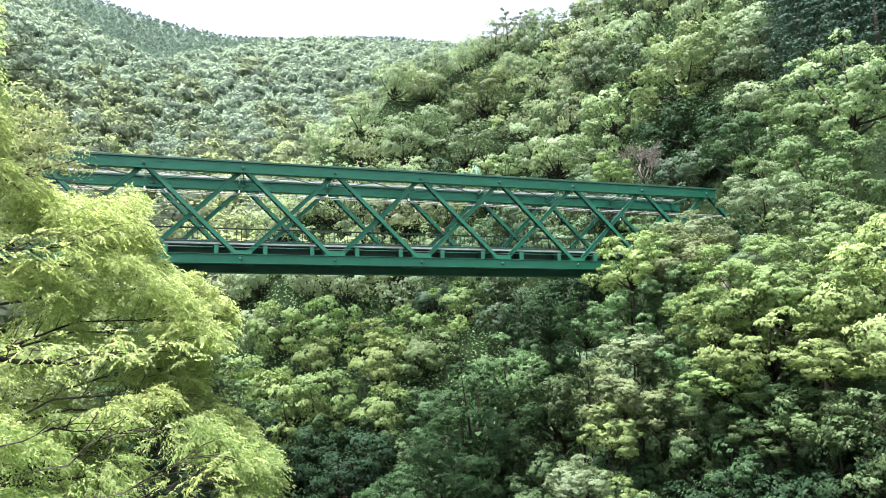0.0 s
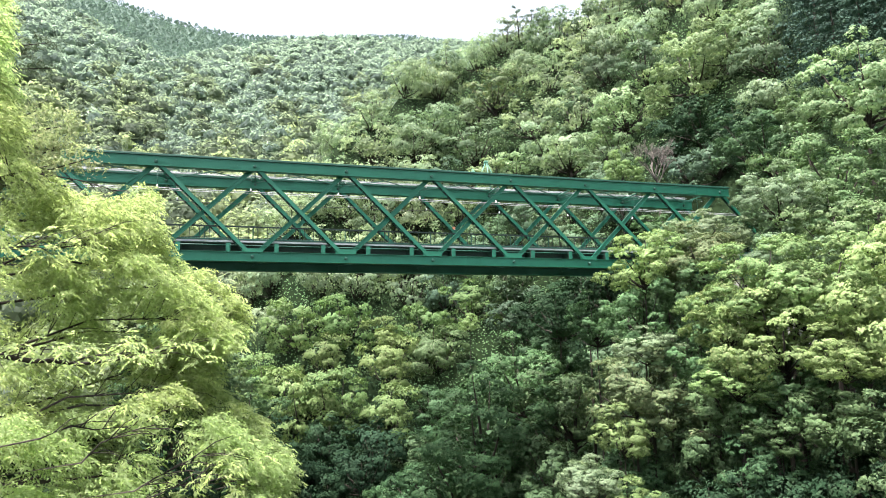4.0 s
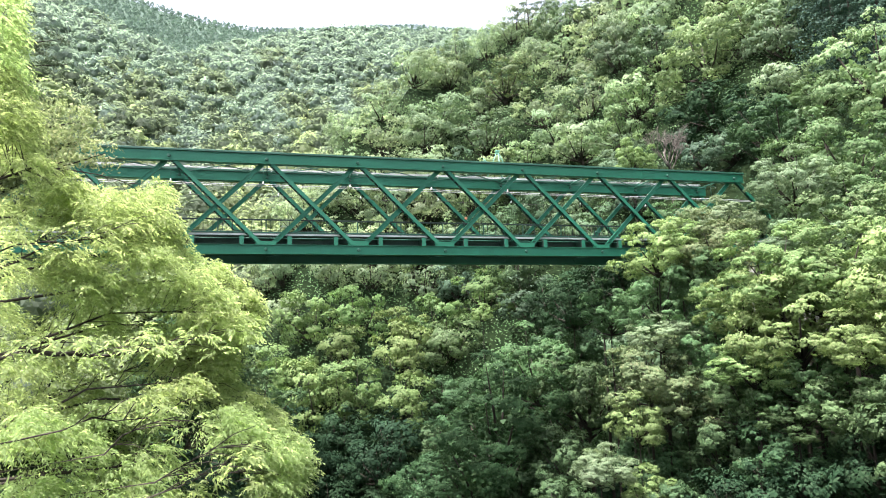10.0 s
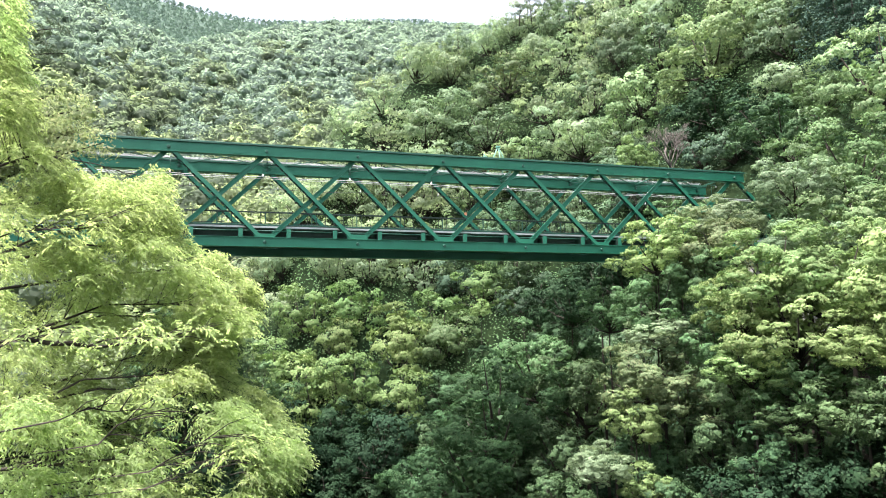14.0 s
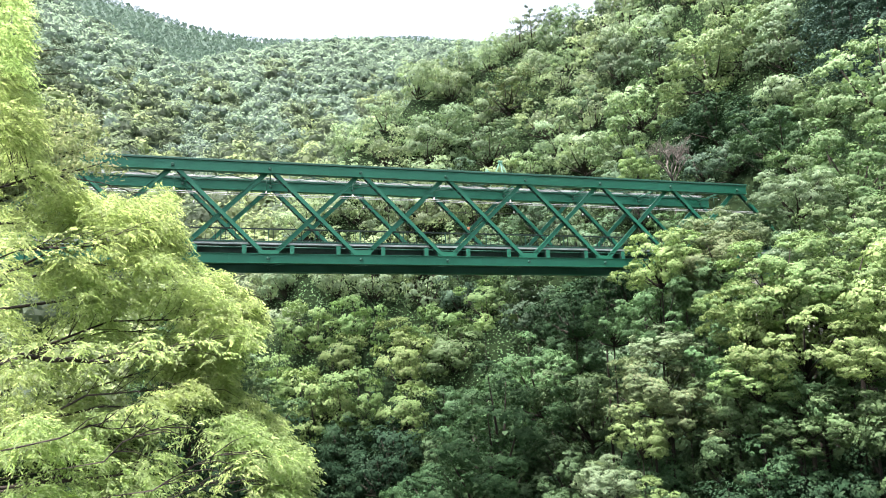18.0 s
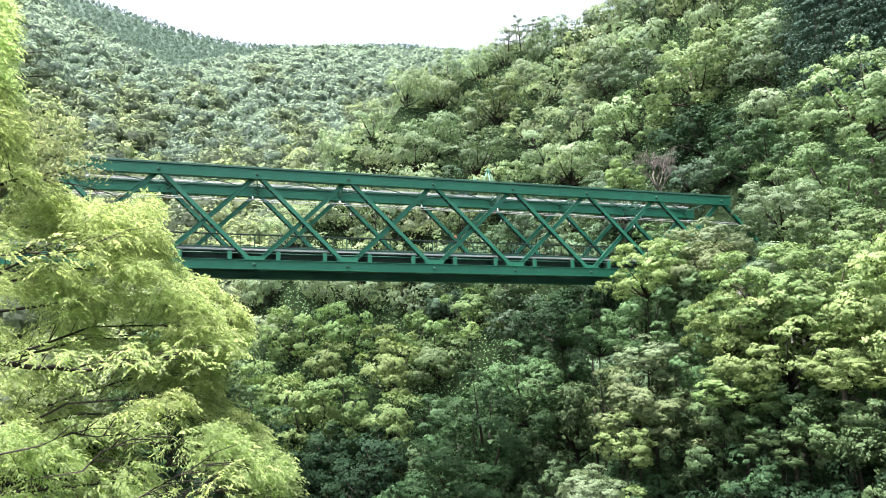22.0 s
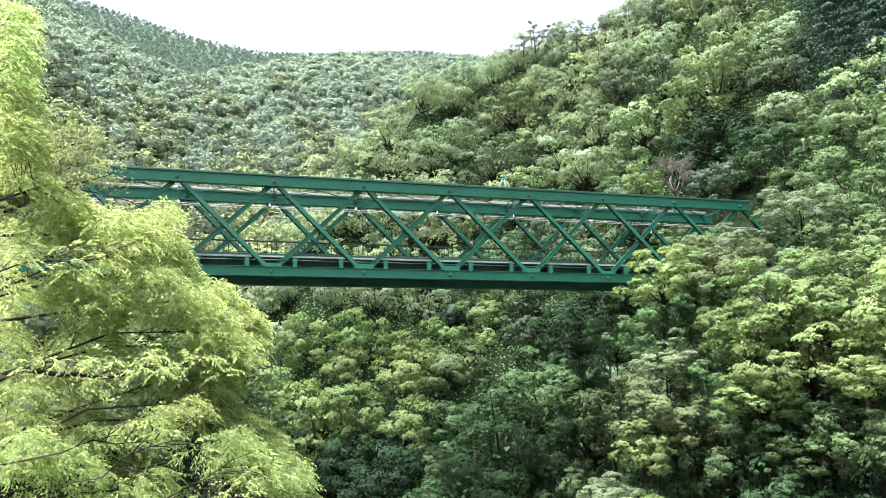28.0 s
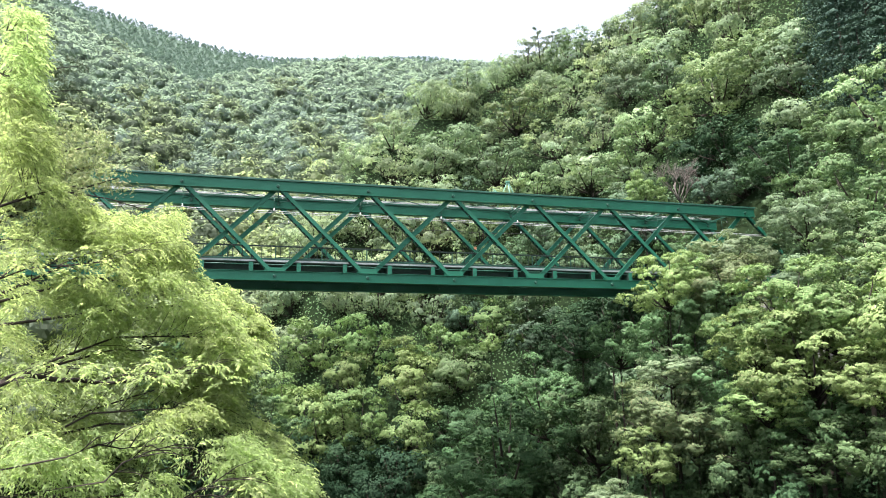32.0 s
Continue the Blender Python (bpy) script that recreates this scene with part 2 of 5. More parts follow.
WIRE = solid_material("dull_copper_wire", (0.05, 0.05, 0.048), (0.10, 0.095, 0.09), 1.0, 0.5, 0.5, 0.1)
CERAMIC = solid_material("white_ceramic", (0.75, 0.75, 0.73), (0.82, 0.82, 0.80), 4.0, 0.25, 0, 0.02)
CONCRETE = solid_material("mossy_concrete", (0.20, 0.20, 0.17), (0.30, 0.29, 0.26), 0.6, 0.9, 0, 0.5, 12, (0.06, 0.09, 0.04))
ORANGE = solid_material("orange_red_enamel", (0.55, 0.20, 0.10), (0.62, 0.28, 0.15), 3.0, 0.5, 0, 0.05)


# ---- mesh helpers ----
def mesh_of(name, verts, faces, mat, smooth=False):
    me = bpy.data.meshes.new(name)
    me.from_pydata([tuple(v) for v in verts], [], [tuple(f) for f in faces])
    me.materials.append(mat)
    if smooth:
        me.polygons.foreach_set("use_smooth", [True] * len(me.polygons))
    me.update()
    return me


def leaves_mesh(name, leaves, mat):
    """A mesh of loose pointed leaves from (corners, normals), corners an array of n x 3 or n x 4 places, shaded with the round of their puff."""
    sides = leaves[0][0].shape[1]
    co = np.concatenate([c for c, _ in leaves]).astype(np.float32)
    nr = np.concatenate([q for _, q in leaves])
    n = len(co)
    me = bpy.data.meshes.new(name)
    me.vertices.add(n * sides)
    me.vertices.foreach_set("co", co.ravel())
    me.loops.add(n * sides)
    me.loops.foreach_set("vertex_index", np.arange(n * sides, dtype=np.int32))
    me.polygons.add(n)
    me.polygons.foreach_set("loop_start", np.arange(0, n * sides, sides, dtype=np.int32))
    me.materials.append(mat)
    me.update(calc_edges=True)
    me.polygons.foreach_set("use_smooth", np.ones(n, dtype=bool))
    me.normals_split_custom_set_from_vertices(np.repeat(nr, sides, axis=0).tolist())
    return me


def part(name, me, parent, label="", at=None):
    ob = new(name, me)
    ob.parent = parent
    if at is not None:
        ob.matrix_basis = at
    if label:
        ob["label"] = label
    return ob


def thing(name, m, label, category, group="", kind=""):
    ob = new(name)
    ob.empty_display_size = 0.2
    ob.matrix_basis = m
    return tagged(ob, label, category, group, kind)


def bar_mesh(name, pieces, mat):
    """Boxes given as (centre, half sizes, axes) with slightly bevelled look left to the material; axes is a 3x3 Matrix or None."""
    verts, faces = [], []
    for c, h, ax in pieces:
        k = len(verts)
        for sx, sy, sz in ((-1, -1, -1), (1, -1, -1), (1, 1, -1), (-1, 1, -1), (-1, -1, 1), (1, -1, 1), (1, 1, 1), (-1, 1, 1)):
            v = Vector((sx * h[0], sy * h[1], sz * h[2]))
            if ax is not None:
                v = ax @ v
            verts.append(Vector(c) + v)
        faces += [(k, k + 3, k + 2, k + 1), (k + 4, k + 5, k + 6, k + 7), (k, k + 1, k + 5, k + 4), (k + 1, k + 2, k + 6, k + 5),
                  (k + 2, k + 3, k + 7, k + 6), (k + 3, k, k + 4, k + 7)]
    return mesh_of(name, verts, faces, mat)


def tube_data(points, radii, sides=7):
    """Vertices and faces of a tapered tube along points."""
    verts, faces = [], []
    pts = [Vector(p) for p in points]
    for i, p in enumerate(pts):
        d = (pts[min(i + 1, len(pts) - 1)] - pts[max(i - 1, 0)]).normalized()
        a = d.orthogonal().normalized()
        b = d.cross(a)
        for s in range(sides):
            w = 2 * math.pi * s / sides
            verts.append(p + (a * math.cos(w) + b * math.sin(w)) * radii[i])
    for i in range(len(pts) - 1):
        for s in range(sides):
            t = (s + 1) % sides
            faces.append((i * sides + s, i * sides + t, (i + 1) * sides + t, (i + 1) * sides + s))
    faces.append(tuple(range(sides))[::-1])
    faces.append(tuple((len(pts) - 1) * sides + s for s in range(sides)))
    return verts, faces


def tubes_mesh(name, tubes, mat):
    verts, faces = [], []
    for points, radii, sides in tubes:
        v, f = tube_data(points, radii, sides)
        k = len(verts)
        verts += v
        faces += [tuple(i + k for i in q) for q in f]
    return mesh_of(name, verts, faces, mat, True)


# ---- ground ----
CX, CY, EYE_Z = -11.65, -44.05, -6.57            # where the viewer stands on the bank, and the eye
RIDGE_AZ = (-60, -11.6, -1.6, 1.9, 3.9, 5.4, 7.4, 9.9, 12.4, 15.9, 20.4, 23.4, 28.4, 31.4, 40.4, 55.4, 90, 130)
RIDGE_EL = (-11, -9, 3, 10, 14, 17.3, 19.8, 21.2, 22.6, 24, 25.6, 27, 27.4, 28.3, 31, 34, 31, 9)
FAR_AZ = (-180, -120, -60, -19.6, -13, -7.4, -2.7, 2.2, 7.4, 12.4, 17.9, 30.4, 90, 180)
FAR_EL = (9, 11, 25, 28.2, 27.5, 26.7, 26.4, 26.8, 27.2, 27.3, 26.7, 26, 21, 9)


def ground_height(x, y):
    """Height of the ground: the bank under the viewer, the gorge, the steep wooded hill behind the bridge, and the far mountain."""
    x, y = np.asarray(x, float), np.asarray(y, float)
    dx, dy = x - CX, y - CY
    d = np.hypot(dx, dy)
    az = np.degrees(np.arctan2(dx, dy))
    bed = -31.0
    d1 = np.interp(az, (-12, 3, 7, 15, 25, 40, 55), (120, 130, 150, 175, 185, 150, 120))
    d0 = np.interp(az, (-10, 15, 25, 35, 45, 60), (72, 72, 55, 40, 28, 22))
    z1 = EYE_Z + d1 * np.tan(np.radians(np.interp(az, RIDGE_AZ, RIDGE_EL)))
    t = np.clip((d - d0) / (d1 - d0), 0, 1)
    hill = bed + np.maximum(z1 - bed, 0) * t ** 1.25 - np.maximum(d - d1, 0) * 0.35
    far_top = EYE_Z + 800 * np.tan(np.radians(np.interp(az, FAR_AZ, FAR_EL)))
    f = np.clip((d - 110) / 690, 0, 1)
    far = bed + (far_top - bed) * f ** 1.15 - np.maximum(d - 800, 0) * 0.22
    far = np.maximum(far, -60)
    near = np.where(d < 3, -8.15, -8.15 - (d - 3) * np.interp(az, (-40, -5, 20), (0.55, 0.7, 0.9)))
    behind = np.abs(az) > 70
    near = np.where(behind, -8.15 + np.maximum(d - 12, 0) * 0.25 - np.maximum(d - 120, 0) * 0.2, near)
    z = np.maximum(np.maximum(hill, far), np.maximum(near, bed))
    rough = 0.6 * np.sin(x * 0.21 + y * 0.13) + 0.5 * np.sin(x * -0.17 + y * 0.29 + 1.3) + 6 * np.sin(x * 0.011 + 0.6) * np.sin(y * 0.013) * np.clip((d - 300) / 300, 0, 1)
    return z + rough * np.clip((d - 8) / 30, 0, 1)


def build_ground():
    radii = [0.0] + list(np.geomspace(1.5, 4600, 110))
    turns = 180
    verts, faces = [], []
    for r in radii:
        for k in range(turns):
            a = 2 * math.pi * k / turns
            verts.append((CX + r * math.sin(a), CY + r * math.cos(a)))
    v = np.array(verts)
    z = ground_height(v[:, 0], v[:, 1])
    verts = np.column_stack([v, z])
    for i in range(len(radii) - 1):
        for k in range(turns):
            q = (k + 1) % turns
            faces.append((i * turns + k, (i + 1) * turns + k, (i + 1) * turns + q, i * turns + q))
    me = mesh_of("ground", verts, faces, EARTH_WITH_SHADE, True)
    me.materials.append(SHRUB_HAZED)
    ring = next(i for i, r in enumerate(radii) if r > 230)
    # beyond 230 m the ground takes the colour with haze in it
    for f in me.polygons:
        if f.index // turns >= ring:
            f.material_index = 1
    ob = new("ground", me)
    tagged(ob, "steep gorge slopes of leaf litter and far shrubs, shade and haze painted in", "ground", kind="structure")


build_ground()


# ---- trees ----
def leaf_shapes(rng, centres, normals, length, width, droop=0.0, scatter=0.28, sides=3, soft=0.4):
    """Pointed leaf shapes at centres, facing normals with scatter; gives their corners and shading normals."""
    n = len(centres)
    nrm = normals + rng.normal(0, scatter, (n, 3))
    nrm /= np.linalg.norm(nrm, axis=1)[:, None] + 1e-9
    along = rng.normal(0, 1, (n, 3))
    along[:, 2] -= droop
    along -= nrm * np.sum(along * nrm, axis=1)[:, None]
    along /= np.linalg.norm(along, axis=1)[:, None] + 1e-9
    side = np.cross(nrm, along)
    ln = (length * rng.uniform(0.6, 1.35, n))[:, None]
    wd = (width * rng.uniform(0.7, 1.3, n))[:, None]
    if sides == 3:
        corners = [centres - along * ln * 0.4 - side * wd * 0.55, centres - along * ln * 0.4 + side * wd * 0.55, centres + along * ln * 0.7]
    else:
        corners = [centres - along * ln * 0.5, centres + side * wd * 0.5 - along * ln * 0.05 + nrm * ln * 0.05,
                   centres + along * ln * 0.5 - nrm * ln * 0.10, centres - side * wd * 0.5 - along * ln * 0.05 + nrm * ln * 0.05]
        corners = corners[::-1]
    c = np.stack(corners, axis=1)
    facing = np.cross(c[:, 1] - c[:, 0], c[:, 2] - c[:, 0])
    flip = np.sum(facing * nrm, axis=1) < 0
    c[flip] = c[flip][:, ::-1]
    shade = normals + nrm * soft
    shade /= np.linalg.norm(shade, axis=1)[:, None] + 1e-9
    return c, shade


def clump_leaves(rng, centre, r, flat, count, length, width, droop=0.3, scatter=0.2, sides=3, soft=0.3):
    """Leaves over the upper side of one flattened, lobed puff of foliage."""
    u = rng.normal(0, 1, (count, 3))
    u[:, 2] = u[:, 2] * 0.8 + 0.4
    u /= np.linalg.norm(u, axis=1)[:, None]
    ph = rng.uniform(0, 6.3, 3)
    lobes = np.sin(u[:, 0] * 6 + ph[0]) + np.sin(u[:, 1] * 6 + ph[1]) + np.sin(u[:, 2] * 6 + ph[2])
    rad = r * (0.80 + 0.22 * rng.uniform(0, 1, count) ** 0.7) * (1 + 0.14 * lobes)
    p = u * rad[:, None] * np.array([1, 1, flat])
    nrm = u * np.array([1, 1, 1 / flat])
    nrm /= np.linalg.norm(nrm, axis=1)[:, None]
    return leaf_shapes(rng, p + np.asarray(centre), nrm, length, width, droop, scatter, sides, soft)


def crown_pads(rng, tall, count, least):
    """Middles, sizes and outward ways of the leafy pads at the ends of a crown's boughs; the crown has radius 1 and its middle at the origin."""
    out = []
    golden = math.pi * (3 - math.sqrt(5))
    lean = rng.uniform(-0.22, 0.22, 2)
    ph = rng.uniform(0, 6.3, 2)
    for i in range(count):
        h = 1 - 1.8 * (i + 0.5) / count          # from the top to well below the middle
        ring = math.sqrt(max(0.0, 1 - h * h))
        a = i * golden + rng.uniform(-0.7, 0.7)
        k = rng.uniform(least, 1.05) * (1 + 0.16 * math.sin(2 * a + ph[0]) + 0.12 * math.sin(3 * a + ph[1]))
        way = np.array([math.cos(a) * ring, math.sin(a) * ring, h])
        c = np.array([way[0] * k + lean[0] * h, way[1] * k + lean[1] * h, h * tall * k])
        out.append((c, rng.uniform(0.75, 1.3) * 1.18 / math.sqrt(count), way))
    return out


def make_crown(name, seed, tall, pads, tufts, leaves, length, mat, flat=0.6, dome=0.3):
    """A crown of leafy pads; each pad is set with tufts and each tuft with leaves, so that light catches the tops and gaps stay dark."""
    rng = np.random.default_rng(seed)
    clumps = crown_pads(rng, tall, pads, 0.55 if dome < 0.5 else 0.68)
    mean = 1.18 / math.sqrt(pads)
    places, normals = [], []
    for c, r, way in clumps:
        m = max(5, int(tufts * (r / mean) ** 2))
        u = rng.normal(0, 1, (m, 3)) + way * 0.35
        u[:, 2] = u[:, 2] * 0.85 + 0.42
        u /= np.linalg.norm(u, axis=1)[:, None]
        p = c + u * np.array([1, 1, flat]) * (r * rng.uniform(0.72, 1.12, m))[:, None]
        tn = u * np.array([0.8, 0.8, 0.8 / flat]) + way * 0.25
        tn /= np.linalg.norm(tn, axis=1)[:, None]
        size = (r * 0.60 / math.sqrt(tufts / 6.0) * rng.uniform(0.6, 1.35, m))[:, None, None]
        v = rng.normal(0, 1, (m, leaves, 3)) + tn[:, None, :] * 0.9
        v[:, :, 2] += 0.25
        v /= np.linalg.norm(v, axis=2)[:, :, None]
        q = p[:, None, :] + v * np.array([1.1, 1.1, 0.75]) * size * rng.uniform(0.55, 1.1, (m, leaves, 1))
        nn = v * 0.5 + tn[:, None, :] * 0.5 + way * dome
        places.append(q.reshape(-1, 3))
        normals.append(nn.reshape(-1, 3))
    q, nn = np.concatenate(places), np.concatenate(normals)
    nn /= np.linalg.norm(nn, axis=1)[:, None]
    verts = [leaf_shapes(rng, q, nn, length, length * 0.72, 0.3, 0.32, 3, 0.3)]
    inner = rng.normal(0, 0.2, (320, 3)) * np.array([1, 1, tall])
    verts.append(leaf_shapes(rng, inner, rng.normal(0, 1, (320, 3)), 0.085, 0.07, 0))
    return leaves_mesh(name, verts, mat), [(c, r) for c, r, _ in clumps]


def make_limbs(name, clumps, mat, limbs=12, sides=5):
    """Limbs that fan out from the fork to the puffs of a crown of radius 1."""
    tubes = []
    fork = Vector((0, 0, -0.75))
    for c, r in clumps[:: max(1, len(clumps) // limbs)]:
        c = Vector(c) * 0.92
        start = fork * random.uniform(0.6, 1.0)
        mid = start.lerp(c, 0.55) + Vector((random.uniform(-0.06, 0.06), random.uniform(-0.06, 0.06), -0.06))
        tubes.append(([start, mid, c], [0.028, 0.017, 0.005], sides))
    return tubes_mesh(name, tubes, mat)


def make_trunk(name, mat, bend):
    """A tapered trunk one metre high, to be set to its height."""
    return tubes_mesh(name, [([(0, 0, 0), (bend, 0.02, 0.3), (-bend * 0.5, -0.03, 0.65), (0, 0, 0.97)], [0.075, 0.058, 0.046, 0.018], 8)], mat)


class Kind:
    """One kind of tree: crown, limb and trunk meshes, shared by all the trees of it."""

    def __init__(self, name, label, seed, pads, tufts, leaves, length, mat, tall=0.85, flat=0.62, bark=BARK, dome=0.3):
        self.name, self.label = name, label
        self.crown, clumps = make_crown(name + "_crown", seed, tall, pads, tufts, leaves, length, mat, flat, dome)
        self.limbs = make_limbs(name + "_limbs", clumps, bark)
        self.trunk = make_trunk(name + "_trunk", bark, 0.08 if seed % 2 else -0.06)


def plant(kind, x, y, z, radius, turn=0.0, group="", tall=1.0, name="tree"):
    """A tree with its crown's middle at x, y, z; the trunk goes down to the ground."""
    base = float(ground_height(x, y)) - 0.3
    ob = thing(name, pose(x, y, base, 0, 0, 0), kind.label, "tree", group)
    up = max(z - base, radius * 0.5)
    at = Matrix.LocRotScale((0, 0, up), Euler((0, 0, turn)), (radius, radius, radius * tall))
    part("crown", kind.crown, ob, at=at)
    part("limb", kind.limbs, ob, at=at)
    part("trunk", kind.trunk, ob, at=Matrix.LocRotScale((0, 0, 0), Euler((0, 0, turn)), (radius * 0.8, radius * 0.8, up)))
    return ob


# a, b, c, e and the ridge trees have haze painted into their leaf colour
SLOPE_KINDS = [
    Kind("slope_tree_a", "mid-green broadleaf tree on the steep wooded slope", 11, 19, 13, 15, 0.070, HAZED_MID, 0.9, dome=0.6),
    Kind("slope_tree_b", "bright green broadleaf tree on the steep wooded slope", 12, 17, 14, 15, 0.070, HAZED_BRIGHT, 0.8, dome=0.6),
    Kind("slope_tree_c", "dark green broadleaf tree on the steep wooded slope", 13, 21, 12, 14, 0.072, HAZED_DARK, 0.95, dome=0.6),
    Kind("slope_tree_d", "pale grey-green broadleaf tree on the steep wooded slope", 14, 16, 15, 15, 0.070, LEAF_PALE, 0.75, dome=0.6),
    Kind("slope_tree_e", "mid-green tall broadleaf tree on the steep wooded slope", 15, 22, 12, 15, 0.070, HAZED_MID, 1.15, dome=0.6),
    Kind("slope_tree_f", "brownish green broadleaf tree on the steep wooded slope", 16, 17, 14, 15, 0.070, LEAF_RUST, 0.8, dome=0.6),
    Kind("ridge_tree_a", "light yellow-green broadleaf tree near the hill's ridge, paled with painted haze", 17, 18, 13, 15, 0.070, LEAF_RIDGE_HAZED, 0.9, dome=0.6),
    Kind("ridge_tree_b", "light green spreading tree near the hill's ridge, paled with painted haze", 18, 16, 14, 15, 0.070, LEAF_RIDGE_HAZED, 0.75, dome=0.6),
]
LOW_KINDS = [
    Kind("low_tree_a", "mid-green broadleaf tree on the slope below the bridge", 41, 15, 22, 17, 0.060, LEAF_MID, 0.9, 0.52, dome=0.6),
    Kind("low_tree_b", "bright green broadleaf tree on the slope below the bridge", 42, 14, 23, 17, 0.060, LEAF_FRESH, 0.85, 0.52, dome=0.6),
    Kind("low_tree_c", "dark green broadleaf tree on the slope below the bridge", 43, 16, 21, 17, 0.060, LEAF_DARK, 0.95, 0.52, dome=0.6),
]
# this kind has the shade of gorge and gully in its leaf colour
PAINTED_SHADE_KIND = Kind("shade_painted_tree", "broadleaf tree with shade painted into its dark blue-green leaves", 27, 20, 13, 13, 0.075, LEAF_PAINTED_SHADE, 0.95, dome=0.6)
NEAR_KINDS = {
    "bright": Kind("bank_tree_a", "bright yellow-green broadleaf tree with dense layered leaves", 21, 34, 26, 22, 0.036, LEAF_BRIGHT, 0.85),
    "pale": Kind("bank_tree_b", "pale grey-green broadleaf tree with silvery leaf sprays", 22, 30, 28, 22, 0.038, LEAF_PALE, 0.8),
    "mid": Kind("bank_tree_c", "mid-green broadleaf tree with layered leaf clumps", 23, 32, 25, 20, 0.040, LEAF_MID, 0.9),
    "rust": Kind("bank_tree_d", "brownish green broadleaf tree with flowering sprays", 24, 30, 28, 22, 0.038, LEAF_RUST, 0.85),
    "fine": Kind("bank_tree_f", "mid-green rounded broadleaf tree with fine dense leaves", 26, 54, 32, 22, 0.026, LEAF_DEEP, 0.9),
    "shade": PAINTED_SHADE_KIND,
    "great": Kind("great_tree", "large rounded yellow-green tree with many leafy boughs on the slope", 29, 62, 15, 15, 0.040, HAZED_BRIGHT, 0.9, dome=0.6),
    "slope_mid": SLOPE_KINDS[0],
    "slope_bright": SLOPE_KINDS[1],
    "slope_dark": SLOPE_KINDS[2],
    "slope_pale": SLOPE_KINDS[3],
    "slope_rust": SLOPE_KINDS[5],
    "yellow": SLOPE_KINDS[6],
    "dark": Kind("bank_tree_e", "dark green rounded broadleaf tree with fine leaves", 25, 30, 24, 18, 0.042, LEAF_DARK, 0.85),
}


def at_bearing(az, el, d):
    """A place seen from the viewer's spot at that bearing, height angle and distance."""
    a, e = radians(az), radians(el)
    return CX + d * math.sin(a) * math.cos(e), CY + d * math.cos(a) * math.cos(e), EYE_Z + d * math.sin(e)


